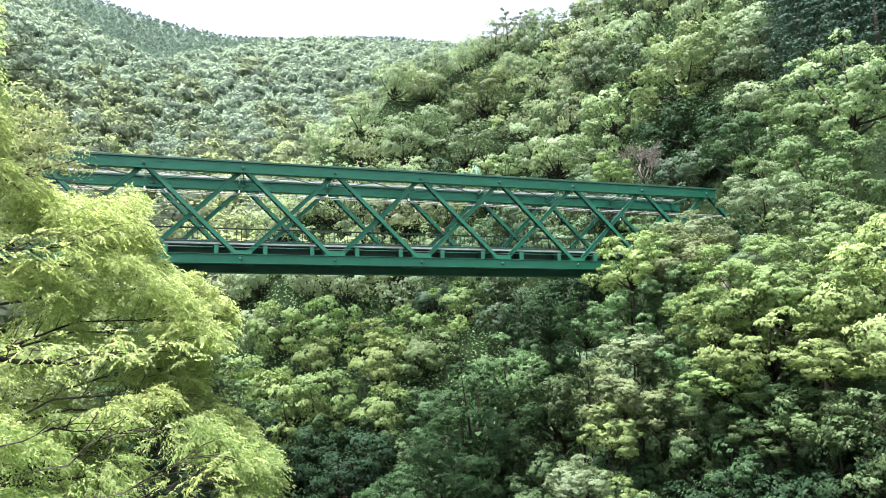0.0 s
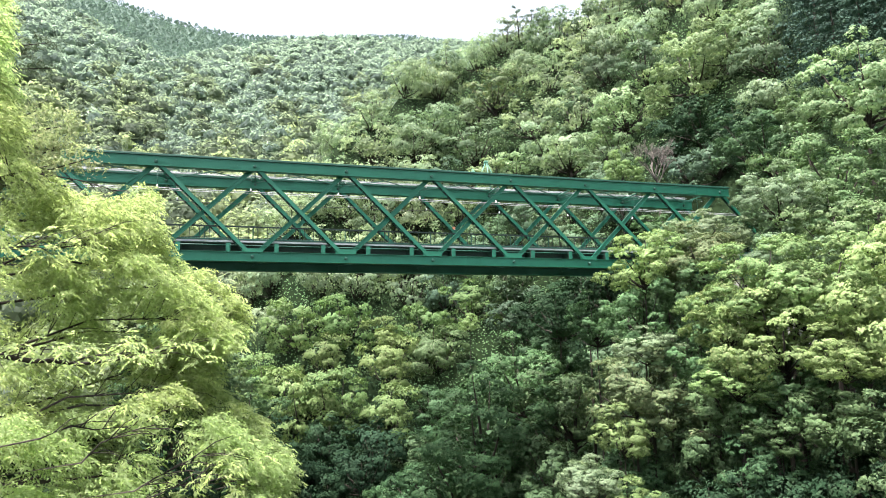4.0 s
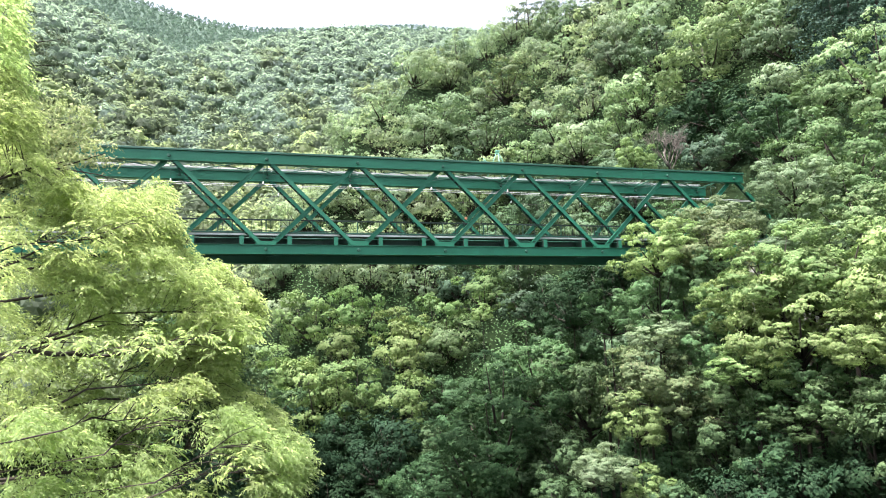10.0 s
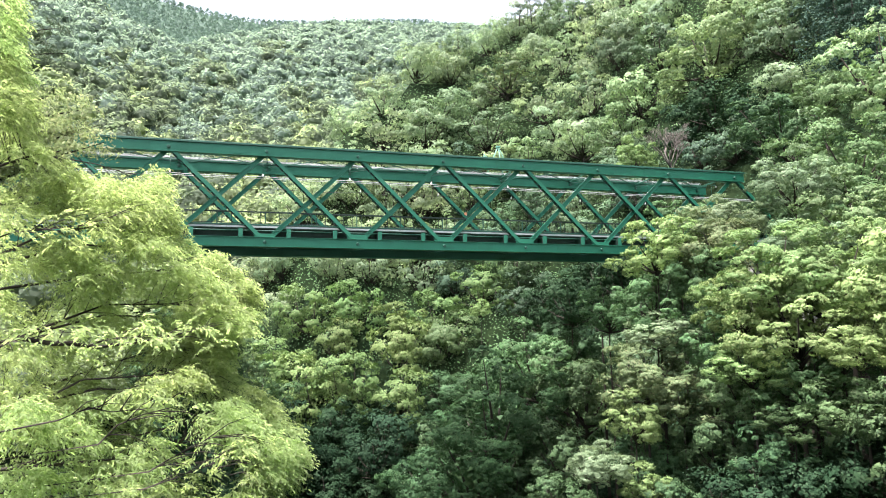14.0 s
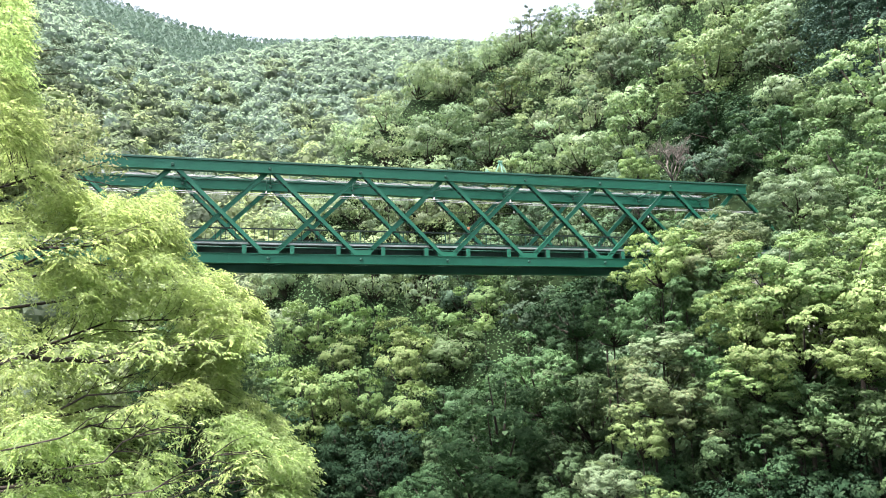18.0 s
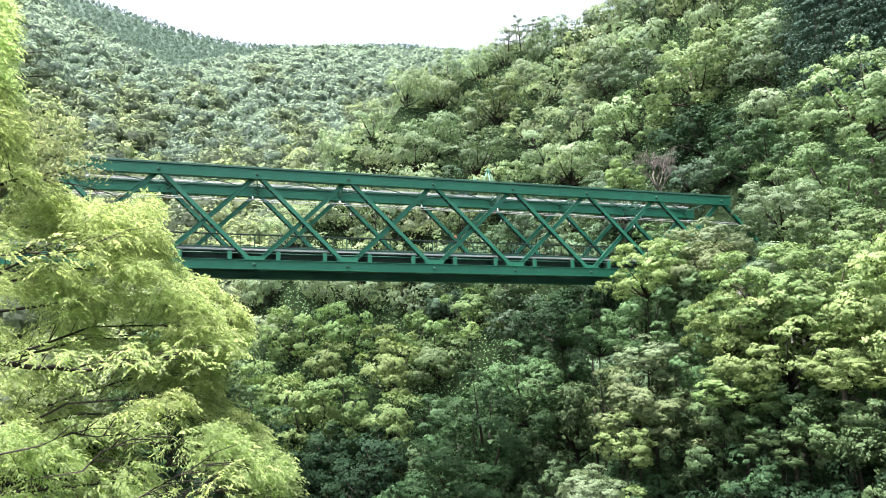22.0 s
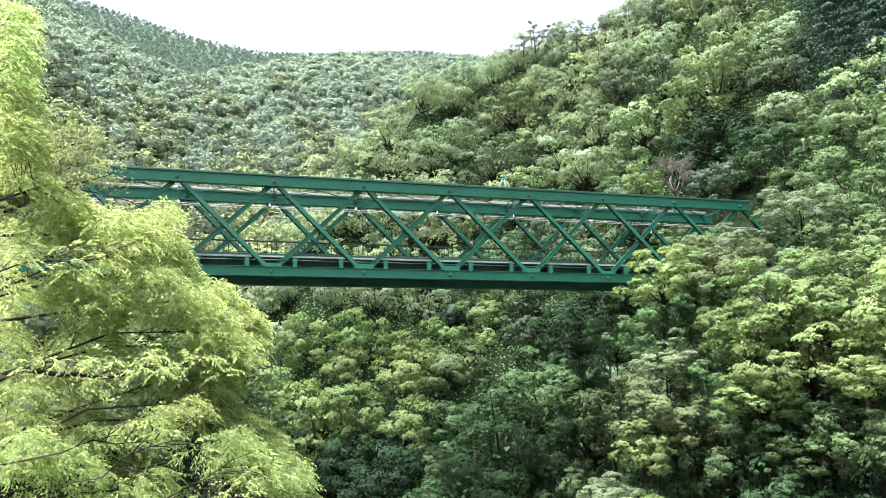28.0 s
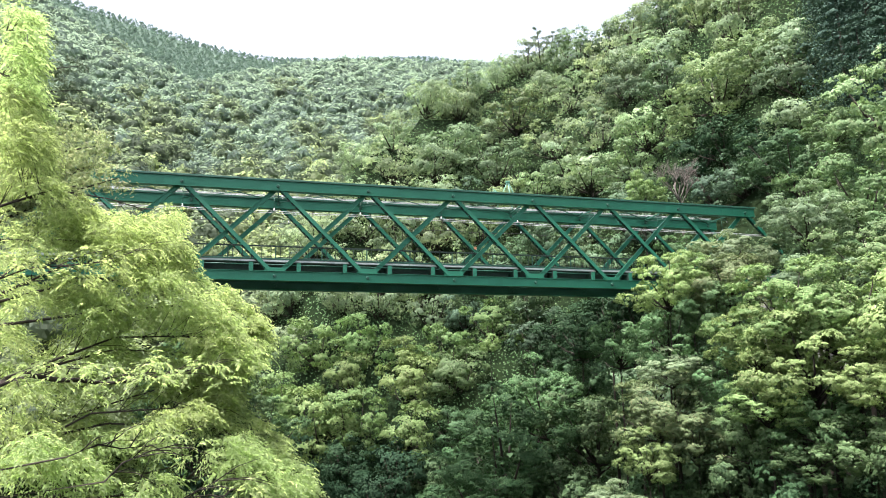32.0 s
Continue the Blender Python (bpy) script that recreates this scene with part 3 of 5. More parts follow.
def build_bank_trees():
    """The trees on the bank in front of the bridge's end and below the bridge; some are added only to shade the gorge.
    """
    upper = (
        ("pale", 43.6, 11.5, 50, 2.7, 1.0), ("pale", 37.9, 8.9, 49, 2.9, 0.8), ("dark", 44.5, 8.8, 55, 3.4, 1.0), ("bright", 33.0, 6.9, 46, 2.4, 1.0),
        ("bright", 34.8, 8.2, 47, 1.7, 0.8), ("rust", 37.8, 7.1, 46, 2.7, 0.9), ("pale", 44.0, 7.0, 45, 2.6, 0.8), ("bright", 42.0, 4.3, 41, 3.4, 0.9),
        ("bright", 45.7, 4.0, 41, 3.6, 0.9), ("bright", 43.0, 0.4, 40, 3.4, 0.9), ("bright", 39.3, 1.8, 42, 2.6, 0.9))
    middle = (
        ("mid", 36.8, 4.6, 46, 2.6, 1.0), ("mid", 32.7, 3.2, 47, 2.8, 1.0), ("mid", 28.8, 2.2, 52, 2.4, 1.0), ("pale", 32.9, 0.2, 45, 2.2, 0.7),
        ("mid", 37.0, -0.5, 45, 2.6, 1.0), ("rust", 31.6, -3.2, 44, 2.9, 0.9), ("rust", 34.3, -5.3, 44, 2.3, 0.9), ("bright", 30.5, -6.8, 43, 1.9, 1.0),
        ("bright", 39.5, -2.6, 41, 2.4, 0.7), ("mid", 38.5, -4.7, 43, 2.5, 1.0), ("mid", 43.8, -3.4, 41, 3.0, 1.0))
    lower = (
        ("mid", 42.2, -6.2, 40, 1.9, 0.7), ("mid", 46.1, -5.4, 39, 2.5, 0.8), ("bright", 46.8, -0.9, 38, 2.1, 0.8), ("dark", 37.0, -8.4, 45, 3.2, 1.0),
        ("dark", 41.5, -9.3, 42, 3.2, 1.0), ("dark", 31.8, -10.0, 46, 3.0, 1.0), ("pale", 27.2, -10.4, 40, 2.0, 0.75), ("fine", 18.9, -6.9, 56, 6.4, 0.95),
        ("mid", 22.6, -3.0, 63, 4.4, 1.0), ("dark", 25.2, -1.2, 67, 4.2, 1.0), ("dark", 26.6, -5.0, 60, 4.6, 1.0))
    side = (
        ("great", 50.2, 18.4, 64, 5.0, 1.0), ("mid", 46.2, 17.8, 66, 2.6, 0.8), ("mid", 47.2, 12.4, 56, 4.2, 1.0), ("mid", 46.6, 8.6, 52, 3.2, 1.0), ("dark", 43.4, 15.5, 72, 4.6, 1.0), ("mid", 48.4, 7.0, 47, 3.6, 1.0),
        ("bright", 52.5, 2.0, 40, 5.0, 1.0), ("dark", 53.0, -8.0, 37, 4.0, 1.0), ("bright", 18.0, 2.6, 84, 1.4, 1.0), ("mid", 34.8, 9.6, 70, 3.0, 0.9), ("bright", 31.6, 15.0, 76, 2.2, 1.2))
    # the shade kind carries the gorge's shadow in its leaf colour
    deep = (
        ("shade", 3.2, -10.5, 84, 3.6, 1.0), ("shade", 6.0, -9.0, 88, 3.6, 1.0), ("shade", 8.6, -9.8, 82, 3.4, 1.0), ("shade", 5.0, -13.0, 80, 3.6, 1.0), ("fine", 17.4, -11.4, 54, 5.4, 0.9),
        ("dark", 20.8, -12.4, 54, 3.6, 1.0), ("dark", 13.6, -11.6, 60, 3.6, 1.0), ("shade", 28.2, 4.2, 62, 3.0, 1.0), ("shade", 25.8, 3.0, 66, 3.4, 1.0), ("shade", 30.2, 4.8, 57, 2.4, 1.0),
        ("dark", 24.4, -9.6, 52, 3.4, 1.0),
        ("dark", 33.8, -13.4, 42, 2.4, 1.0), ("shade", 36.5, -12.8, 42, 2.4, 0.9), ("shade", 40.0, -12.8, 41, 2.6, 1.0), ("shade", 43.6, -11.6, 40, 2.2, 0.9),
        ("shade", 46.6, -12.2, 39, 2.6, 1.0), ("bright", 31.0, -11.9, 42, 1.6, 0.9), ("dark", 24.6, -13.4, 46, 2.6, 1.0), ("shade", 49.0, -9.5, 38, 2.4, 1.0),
        # first eight: added mostly behind the front tree, to cast shade on the gorge
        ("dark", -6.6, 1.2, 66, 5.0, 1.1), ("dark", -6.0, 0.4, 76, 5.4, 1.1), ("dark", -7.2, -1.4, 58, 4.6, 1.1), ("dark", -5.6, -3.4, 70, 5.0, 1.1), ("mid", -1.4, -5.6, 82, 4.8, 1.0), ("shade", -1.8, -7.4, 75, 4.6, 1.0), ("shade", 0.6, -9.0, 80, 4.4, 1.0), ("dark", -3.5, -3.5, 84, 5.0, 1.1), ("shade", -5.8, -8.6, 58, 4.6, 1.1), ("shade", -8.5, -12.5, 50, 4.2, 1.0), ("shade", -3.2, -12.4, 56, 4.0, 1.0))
    for kind, az, el, d, r, tall in upper + middle + lower + side + deep:
        x, y, z = at_bearing(az, el, d)
        plant(NEAR_KINDS[kind], x, y, z, r, az * 0.7, "trees on the near bank", tall, "bank_tree")


build_bank_trees()


NOTED = (          # trees that stand out on the hill: kind, bearing, height angle, distance, crown radius, height share
    ("great", 38.3, 22.6, 98, 6.6, 0.95), ("great", 42.0, 24.0, 103, 5.6, 1.0), ("slope_mid", 34.4, 23.0, 97, 4.8, 1.0), ("yellow", 24.0, 19.8, 96, 3.9, 0.9), ("slope_pale", 27.3, 16.6, 88, 4.2, 0.9),
    ("slope_bright", 32.4, 19.9, 90, 4.4, 1.0), ("slope_bright", 31.2, 17.6, 84, 3.4, 1.0), ("slope_mid", 19.0, 17.8, 92, 4.4, 0.9), ("slope_pale", 14.6, 19.6, 104, 4.8, 0.9),
    ("slope_rust", 20.8, 22.2, 112, 5.2, 0.9), ("yellow", 9.4, 18.0, 104, 4.4, 0.9), ("slope_pale", 44.8, 24.0, 106, 5.0, 1.0), ("slope_pale", 44.4, 19.0, 76, 3.4, 0.9))
SHADE_COLOURED = (         # trees under the large crowns and under the bridge; leaf colours carry the shade
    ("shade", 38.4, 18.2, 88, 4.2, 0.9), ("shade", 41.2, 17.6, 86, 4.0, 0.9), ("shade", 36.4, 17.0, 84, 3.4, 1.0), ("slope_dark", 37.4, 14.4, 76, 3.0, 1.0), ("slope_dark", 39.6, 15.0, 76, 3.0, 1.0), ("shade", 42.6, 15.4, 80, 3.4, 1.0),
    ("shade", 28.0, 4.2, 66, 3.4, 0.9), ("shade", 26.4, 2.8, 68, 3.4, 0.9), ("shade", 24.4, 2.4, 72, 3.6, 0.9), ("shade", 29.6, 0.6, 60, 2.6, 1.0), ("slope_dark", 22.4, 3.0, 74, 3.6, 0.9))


def build_slope_trees():
    """The wood on the hill behind the bridge: darker and denser low down, lighter towards the ridge, where leaf colours
    paint shade and haze.
    """
    stood = []
    for kind, az, el, d, r, tall in NOTED + SHADE_COLOURED:
        far = 58.0
        while far < 180:               # up the slope, to where a tree of that size can stand
            x, y, z = at_bearing(az, el, far)
            if z < float(ground_height(x, y)) + 0.75 * r * far / d:
                break
            far += 1.0
        r *= far / d
        stood.append((az, far, r))
        plant(NEAR_KINDS[kind], x, y, z, r, az * 1.7, "wood on the hill", tall, "slope_tree")
    rng = np.random.default_rng(5)
    d = 64.0
    while d < 198:
        step = 5.9 + d * 0.011 if d < 88 else 6.2 + d * 0.012
        az = (-9.0 if d < 115 else -1.0) + rng.uniform(0, 4)
        while az < 48:
            dd = d + rng.uniform(-1.8, 1.8)
            x, y = CX + dd * math.sin(radians(az)), CY + dd * math.cos(radians(az))
            r = rng.uniform(3.4, 5.4) if dd > 75 else rng.uniform(2.8, 4.4)
            z = float(ground_height(x, y))
            clear = (32.0 < az < 38.0 and 52 < dd < 84) or (az > 50 and dd > 74) or y < 9 + r
            crowded = any(abs(az - a) < math.degrees((q + r * 0.2) / e) and -q - r < dd - e < 4 for a, e, q in stood)
            if not clear and not crowded:
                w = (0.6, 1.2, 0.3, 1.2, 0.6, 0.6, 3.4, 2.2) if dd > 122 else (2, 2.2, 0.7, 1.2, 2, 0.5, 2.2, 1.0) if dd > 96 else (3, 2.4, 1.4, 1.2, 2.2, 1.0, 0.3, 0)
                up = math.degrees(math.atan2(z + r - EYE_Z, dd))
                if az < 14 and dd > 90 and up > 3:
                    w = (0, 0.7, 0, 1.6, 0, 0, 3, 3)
                # darker kinds low down and right of centre paint shadow by leaf colour
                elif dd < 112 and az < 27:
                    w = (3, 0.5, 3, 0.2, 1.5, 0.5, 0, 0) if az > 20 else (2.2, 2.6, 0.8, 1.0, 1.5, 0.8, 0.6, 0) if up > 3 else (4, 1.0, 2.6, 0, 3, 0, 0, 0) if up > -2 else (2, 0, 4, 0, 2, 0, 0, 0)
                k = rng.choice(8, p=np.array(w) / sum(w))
                # dark leaves around the cedars paint the shade there
                if az > 45 and dd > 84:
                    k = 2
                if dd > 122:
                    r *= 1.18
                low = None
                # bright kind on the left, dark on the right: sun and shade by leaf colour
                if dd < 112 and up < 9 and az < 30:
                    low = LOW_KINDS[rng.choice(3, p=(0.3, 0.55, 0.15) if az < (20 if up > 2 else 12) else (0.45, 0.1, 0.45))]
                # gully, gorge and under-bridge trees get leaves with the shade painted in
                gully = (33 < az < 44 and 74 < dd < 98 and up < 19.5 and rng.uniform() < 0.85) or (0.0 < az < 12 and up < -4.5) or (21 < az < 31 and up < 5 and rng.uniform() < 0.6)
                plant(PAINTED_SHADE_KIND if gully else low or SLOPE_KINDS[k], x, y, z + r * rng.uniform(0.15, 0.6), r, rng.uniform(0, 6), "wood on the hill", rng.uniform(0.95, 1.25), "slope_tree")
            az += math.degrees(step / d) * (rng.uniform(0.8, 1.25) if d > 100 else rng.uniform(0.65, 1.05))
        d += step * 0.88


build_slope_trees()


def ball_shape():
    """Points and triangles of a coarse ball."""
    bm = bmesh.new()
    bmesh.ops.create_icosphere(bm, subdivisions=2, radius=1.0)
    points = np.array([v.co[:] for v in bm.verts])
    corners = np.array([[v.index for v in f.verts] for f in bm.faces])
    bm.free()
    return points, corners


BALL_POINTS, BALL_FACES = ball_shape()


def lobed(u, heads, lobe):
    """Where rays from the middle along u leave a cluster of round lobes, and the outward way there."""
    along = u @ heads.T
    gap = lobe ** 2 - (np.sum(heads ** 2, axis=1) - along ** 2)
    reach = np.where(gap > 0, along + np.sqrt(np.maximum(gap, 0)), 0.42)
    k = np.argmax(reach, axis=1)
    far = np.maximum(reach[np.arange(len(u)), k], 0.42)
    p = u * far[:, None]
    out = (p - heads[k]) / lobe[k][:, None] + u * 0.5 + np.array([0, 0, 0.55])
    return p, out / np.linalg.norm(out, axis=1)[:, None]


CEDAR_AZ = (-26, -20, -16, -11, -7.5, -3, 1, 6, 16, 24)          # the lower edge of the cedar plantation
CEDAR_EL = (29, 27.3, 25.7, 24.0, 23.2, 24.8, 25.7, 26.4, 26.3, 26.0)


def build_far_wood():
    """The woods on the far mountain, too many to count."""
    rng = np.random.default_rng(9)
    leaf_sets = {"broad": [], "warm": [], "cool": [], "cedar": []}
    d = 130.0
    while d < 830:
        step = 7.4 + d * 0.007
        step *= 0.50 if d > 560 else 0.88
        span = np.arange(-26, 24 if d > 190 else 3, math.degrees(step / d))
        for az in span:
            a = az + rng.uniform(-0.4, 0.4) * math.degrees(step / d)
            dd = d + rng.uniform(-0.4, 0.4) * step
            if a > 3 and dd < 260:
                continue
            x, y = CX + dd * math.sin(radians(a)), CY + dd * math.cos(radians(a))
            z = float(ground_height(x, y))
            seen = math.degrees(math.atan2(z - EYE_Z, dd))
            cedar = dd > 330 and seen > float(np.interp(a, CEDAR_AZ, CEDAR_EL)) + rng.normal(0, 0.16)
            r = 2.35 + 0.5 * rng.uniform() if cedar else 4.4 + 4.6 * rng.uniform() ** 1.8
            if cedar:
                n = 34
                u = rng.normal(0, 1, (n, 3))
                u[:, 2] = np.abs(u[:, 2]) * 1.2 - 0.45
                u /= np.linalg.norm(u, axis=1)[:, None]
                p = u * (r * rng.uniform(0.8, 1.05, n))[:, None]
                p[:, :2] *= np.clip(1.15 - (p[:, 2] / r + 0.4) * 0.55, 0.15, 1.2)[:, None]
                p[:, 2] *= 1.35
                size = r * 0.48
            else:                    # a domed crown of several rounded lobes: a leafy skin over a lumpy heart
                n = int(np.clip(50000 / dd, 84, 320))
                m = 8
                heads = rng.normal(0, 1, (m, 3))
                heads[:, 2] = np.abs(heads[:, 2]) * 0.9 - 0.1
                heads *= 0.60 / np.linalg.norm(heads, axis=1)[:, None]
                lobe = np.linspace(0.34, 0.52, m)
                u = rng.normal(0, 1, (n, 3))
                u[:, 2] += 0.25
                u /= np.linalg.norm(u, axis=1)[:, None]
                p, u = lobed(u, heads, lobe)
                p *= (r * rng.uniform(0.80, 1.10, n))[:, None]
                q, v = lobed(BALL_POINTS, heads, lobe)
                core = (q * r * 0.62)[BALL_FACES]
                size = r * 2.7 / math.sqrt(n)
            # leaves turn bluer with distance, which paints the haze by colour
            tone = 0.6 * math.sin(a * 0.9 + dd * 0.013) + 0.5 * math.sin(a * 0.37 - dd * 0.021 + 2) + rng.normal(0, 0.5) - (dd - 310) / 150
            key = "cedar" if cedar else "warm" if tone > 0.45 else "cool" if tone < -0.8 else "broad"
            if not cedar:
                leaf_sets[key].append((core + np.array([x, y, z + r * 0.8]), v[BALL_FACES].mean(axis=1)))
            leaf_sets[key].append(
                leaf_shapes(rng, p + np.array([x, y, z + r * 0.8]), u, size * 1.15, size * 0.85, 0.2, 0.18, 3, 0.25))
        d += step * 0.95
    for key, mat, label in (("broad", LEAF_FAR_HAZED, "broadleaf woods on the far mountain slope, green paled with painted haze"),
                            ("warm", LEAF_FAR_WARM_HAZED, "yellow-green broadleaf trees scattered over the far slope, paled with painted haze"),
                            ("cool", LEAF_FAR_COOL_HAZED, "farther trees on the slope, blue-green with painted haze"),
                            ("cedar", LEAF_CEDAR_HAZED, "dark cedar plantation along the far mountain ridge, blued with painted haze")):
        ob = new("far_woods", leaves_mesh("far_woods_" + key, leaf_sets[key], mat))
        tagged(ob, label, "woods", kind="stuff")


build_far_wood()


def build_dead_tree():
    """A bare, reddish-grey dead tree among the green ones."""
    rng = random.Random(4)
    x, y, z = at_bearing(34.6, 12.0, 80)
    z = float(ground_height(x, y)) - 0.3
    tree = thing("dead_tree", pose(x, y, z), "bare reddish-grey dead tree among green trees", "tree")
    top = EYE_Z + 80 * math.sin(radians(19.2)) - z
    stems = []

    def grow(p, d, ln, r, depth):
        q = p + d * ln
        bend = p.lerp(q, 0.5) + Vector((rng.uniform(-1, 1), rng.uniform(-1, 1), 0)) * ln * 0.06
        stems.append(([p, bend, q], [r, r * 0.8, r * 0.6], 5 if depth > 2 else 3))
        if depth:
            for _ in range(3 if depth > 1 else 4):
                e = (d + Vector((rng.uniform(-1, 1), rng.uniform(-1, 1), rng.uniform(-0.1, 0.7))) * 0.62).normalized()
                grow(p.lerp(q, rng.uniform(0.5, 1.0)), e, ln * rng.uniform(0.5, 0.75), r * 0.6, depth - 1)

    low = max(top - 6.5, 2.0)
    part("trunk", tubes_mesh("dead_trunk", [([(0, 0, 0), (0.15, 0, low * 0.5), (0, 0, low)], [0.17, 0.14, 0.11], 8)], BARK), tree)
    for k in range(5):
        a = k * 1.3 + 0.4
        lean = Vector((math.cos(a) * 0.55, math.sin(a) * 0.4, 1)).normalized()
        stems.clear()
        grow(Vector((0, 0, low - 0.25 * k)), lean, 2.4, 0.095, 5)
        part("stem", tubes_mesh("dead_stem", stems, DEAD_WOOD), tree)


build_dead_tree()


def build_pine():
    """A pine beside the front tree, of which two needle-covered branches show."""
    rng = np.random.default_rng(12)
    x, y, _ = at_bearing(-25.0, 0, 34)
    z = float(ground_height(x, y)) - 0.3
    tree = thing("pine_tree", pose(x, y, z), "dark grey-green pine with level needle-covered branches", "tree")
    top = EYE_Z + 34 * math.tan(radians(27)) - z
    part("trunk", tubes_mesh("pine_trunk", [([(0, 0, 0), (0.1, 0, top * 0.5), (0, 0.1, top)], [0.28, 0.2, 0.06], 9)], BARK), tree)
    for az, el, d in ((-16.9, 23.6, 33.0), (-16.3, 21.9, 33.6), (-19.6, 24.6, 34.6), (-20.5, 22.6, 33.0), (-22.0, 20.0, 33.0), (-31, 23, 34), (-30, 26, 35), (-24, 26.5, 37)):
        tip = Vector(at_bearing(az, el, d)) - Vector((x, y, z))
        start = Vector((0, 0, tip.z - 0.5))
        pts = [start, start.lerp(tip, 0.5) + Vector((0, 0, 0.1)), tip]
        branch = part("branch", tubes_mesh("pine_branch", [(pts, [0.06, 0.04, 0.012], 6)], BARK), tree)
        leaves = []
        for i in range(26):
            c = pts[0].lerp(tip, 0.25 + 0.75 * (i / 25.0)) + Vector((rng.uniform(-0.3, 0.3), rng.uniform(-0.4, 0.4), rng.uniform(-0.02, 0.2)))
            leaves.append(clump_leaves(rng, np.array(c), 0.26, 0.5, 46, 0.20, 0.03, -0.6, 0.7, 3, 1.0))
        part("needles", leaves_mesh("pine_needles", leaves, LEAF_PINE), branch, "dull grey-green needle tufts")


build_pine()


def build_ridge_cedars():
    """Tall dark cedars above the right-hand slope and a few on the hill's skyline."""
    rng = np.random.default_rng(77)
    leaves, clumps = [], []
    for i in range(46):
        h = i / 45.0
        ring = (1.0 - h) ** 0.8 * 0.24 + 0.02
        a = i * 2.4
        c = np.array([math.cos(a) * ring, math.sin(a) * ring, h * 0.88 + 0.12])
        leaves.append(clump_leaves(rng, c, 0.05 + 0.08 * (1 - h), 0.6, 150, 0.015, 0.011, 0.5, 0.35))
    crown = leaves_mesh("cedar_crown", leaves, LEAF_CEDAR_SHADED)
    trunk = tubes_mesh("cedar_trunk", [([(0, 0, 0), (0.004, 0, 0.5), (0, 0, 0.96)], [0.02, 0.014, 0.004], 8)], BARK)
    for az, d, h in ((48.8, 112, 25), (50.2, 100, 26), (51.4, 94, 25), (52.8, 100, 27), (54.4, 92, 26), (49.4, 122, 27), (50.8, 112, 27), (52.2, 118, 28), (56.0, 98, 27), (53.8, 112, 28),
                     (55.4, 108, 28), (50.0, 132, 28), (51.6, 130, 28), (53.4, 128, 28), (57.2, 92, 26), (49.2, 140, 27),
                     (47.6, 88, 16), (48.7, 82, 15), (49.5, 90, 18), (50.5, 80, 15), (51.5, 86, 17), (52.6, 80, 16), (48.1, 96, 18), (50.1, 98, 20), (51.9, 95, 20), (47.2, 101, 17), (48.6, 106, 20),
                     (27.5, 184, 7), (31.0, 176, 8)):
        x, y, _ = at_bearing(az, 0, d)
        ob = thing("cedar_tree", pose(x, y, float(ground_height(x, y)) - 0.3), "tall dark green cedar on the hill, shade painted into its needles", "tree", "cedars on the hill")
        m = Matrix.LocRotScale((0, 0, 0), Euler((0, 0, az)), (h, h, h))
        part("crown", crown, ob, at=m)
        part("trunk", trunk, ob, at=m)


build_ridge_cedars()


def build_skyline_trees():
    """Loose pines on the hill's skyline and one slender half-bare tree beside them."""
    rng = np.random.default_rng(61)
    for az, d, h, lean in ((22.1, 178, 9.5, 0.10), (23.3, 180, 10.5, -0.08), (24.3, 182, 9.0, 0.12), (25.6, 184, 8.5, -0.1), (29.2, 182, 8.5, 0.1)):
        x, y, _ = at_bearing(az, 0, d)
        tree = thing("skyline_pine", pose(x, y, float(ground_height(x, y)) - 0.3), "pine with loose level boughs on the skyline, needles greyed with painted haze", "tree", "pines on the skyline")
        part("trunk", tubes_mesh("skyline_trunk", [([(0, 0, 0), (lean * 3, 0, h * 0.55), (lean * 8, 0, h)], [0.2, 0.14, 0.04], 7)], BARK), tree)
        for k in range(11):
            f = 0.42 + 0.58 * k / 10
            a = k * 2.4 + az
            reach = (1.15 - f) * h * 0.42 + 0.5
            root = Vector((lean * 8 * f * f, 0, h * f))
            tip = root + Vector((math.cos(a) * reach, math.sin(a) * reach, rng.uniform(-0.1, 0.7)))
            bough = part("branch", tubes_mesh("skyline_branch", [([root, root.lerp(tip, 0.5) + Vector((0, 0, 0.15)), tip], [0.06, 0.04, 0.012], 5)], BARK), tree)
            pads = [clump_leaves(rng, np.array(root.lerp(tip, q)), rng.uniform(0.45, 0.8), 0.45, 70, 0.30, 0.10, -0.4, 0.6, 3, 0.8) for q in (0.55, 0.8, 1.0)]
            part("needles", leaves_mesh("skyline_needles", pads, LEAF_RIDGE_PINE_HAZED), bough)
    x, y, _ = at_bearing(16.4, 0, 170)
    h = 15.0
    tree = thing("slender_tree", pose(x, y, float(ground_height(x, y)) - 0.3), "slender half-bare tree with thin light foliage", "tree")
    part("trunk", tubes_mesh("slender_trunk", [([(0, 0, 0), (0.3, 0, h * 0.5), (-0.2, 0, h)], [0.2, 0.15, 0.03], 7)], BARK), tree)
    for k in range(14):
        f = 0.35 + 0.65 * k / 13
        a = k * 2.4
        root = Vector((0.2, 0, h * f))
        tip = root + Vector((math.cos(a) * 2.0 * (1.2 - f), math.sin(a) * 2.0 * (1.2 - f), 1.2))
        bough = part("branch", tubes_mesh("slender_branch", [([root, root.lerp(tip, 0.5), tip], [0.07, 0.045, 0.015], 5)], BARK), tree)
        part("foliage", leaves_mesh("slender_leaves", [clump_leaves(rng, np.array(tip), rng.uniform(0.6, 1.0), 0.7, 60, 0.32, 0.2, 0.2, 0.6, 3, 0.6)], LEAF_RIDGE_HAZED), bough)


build_skyline_trees()


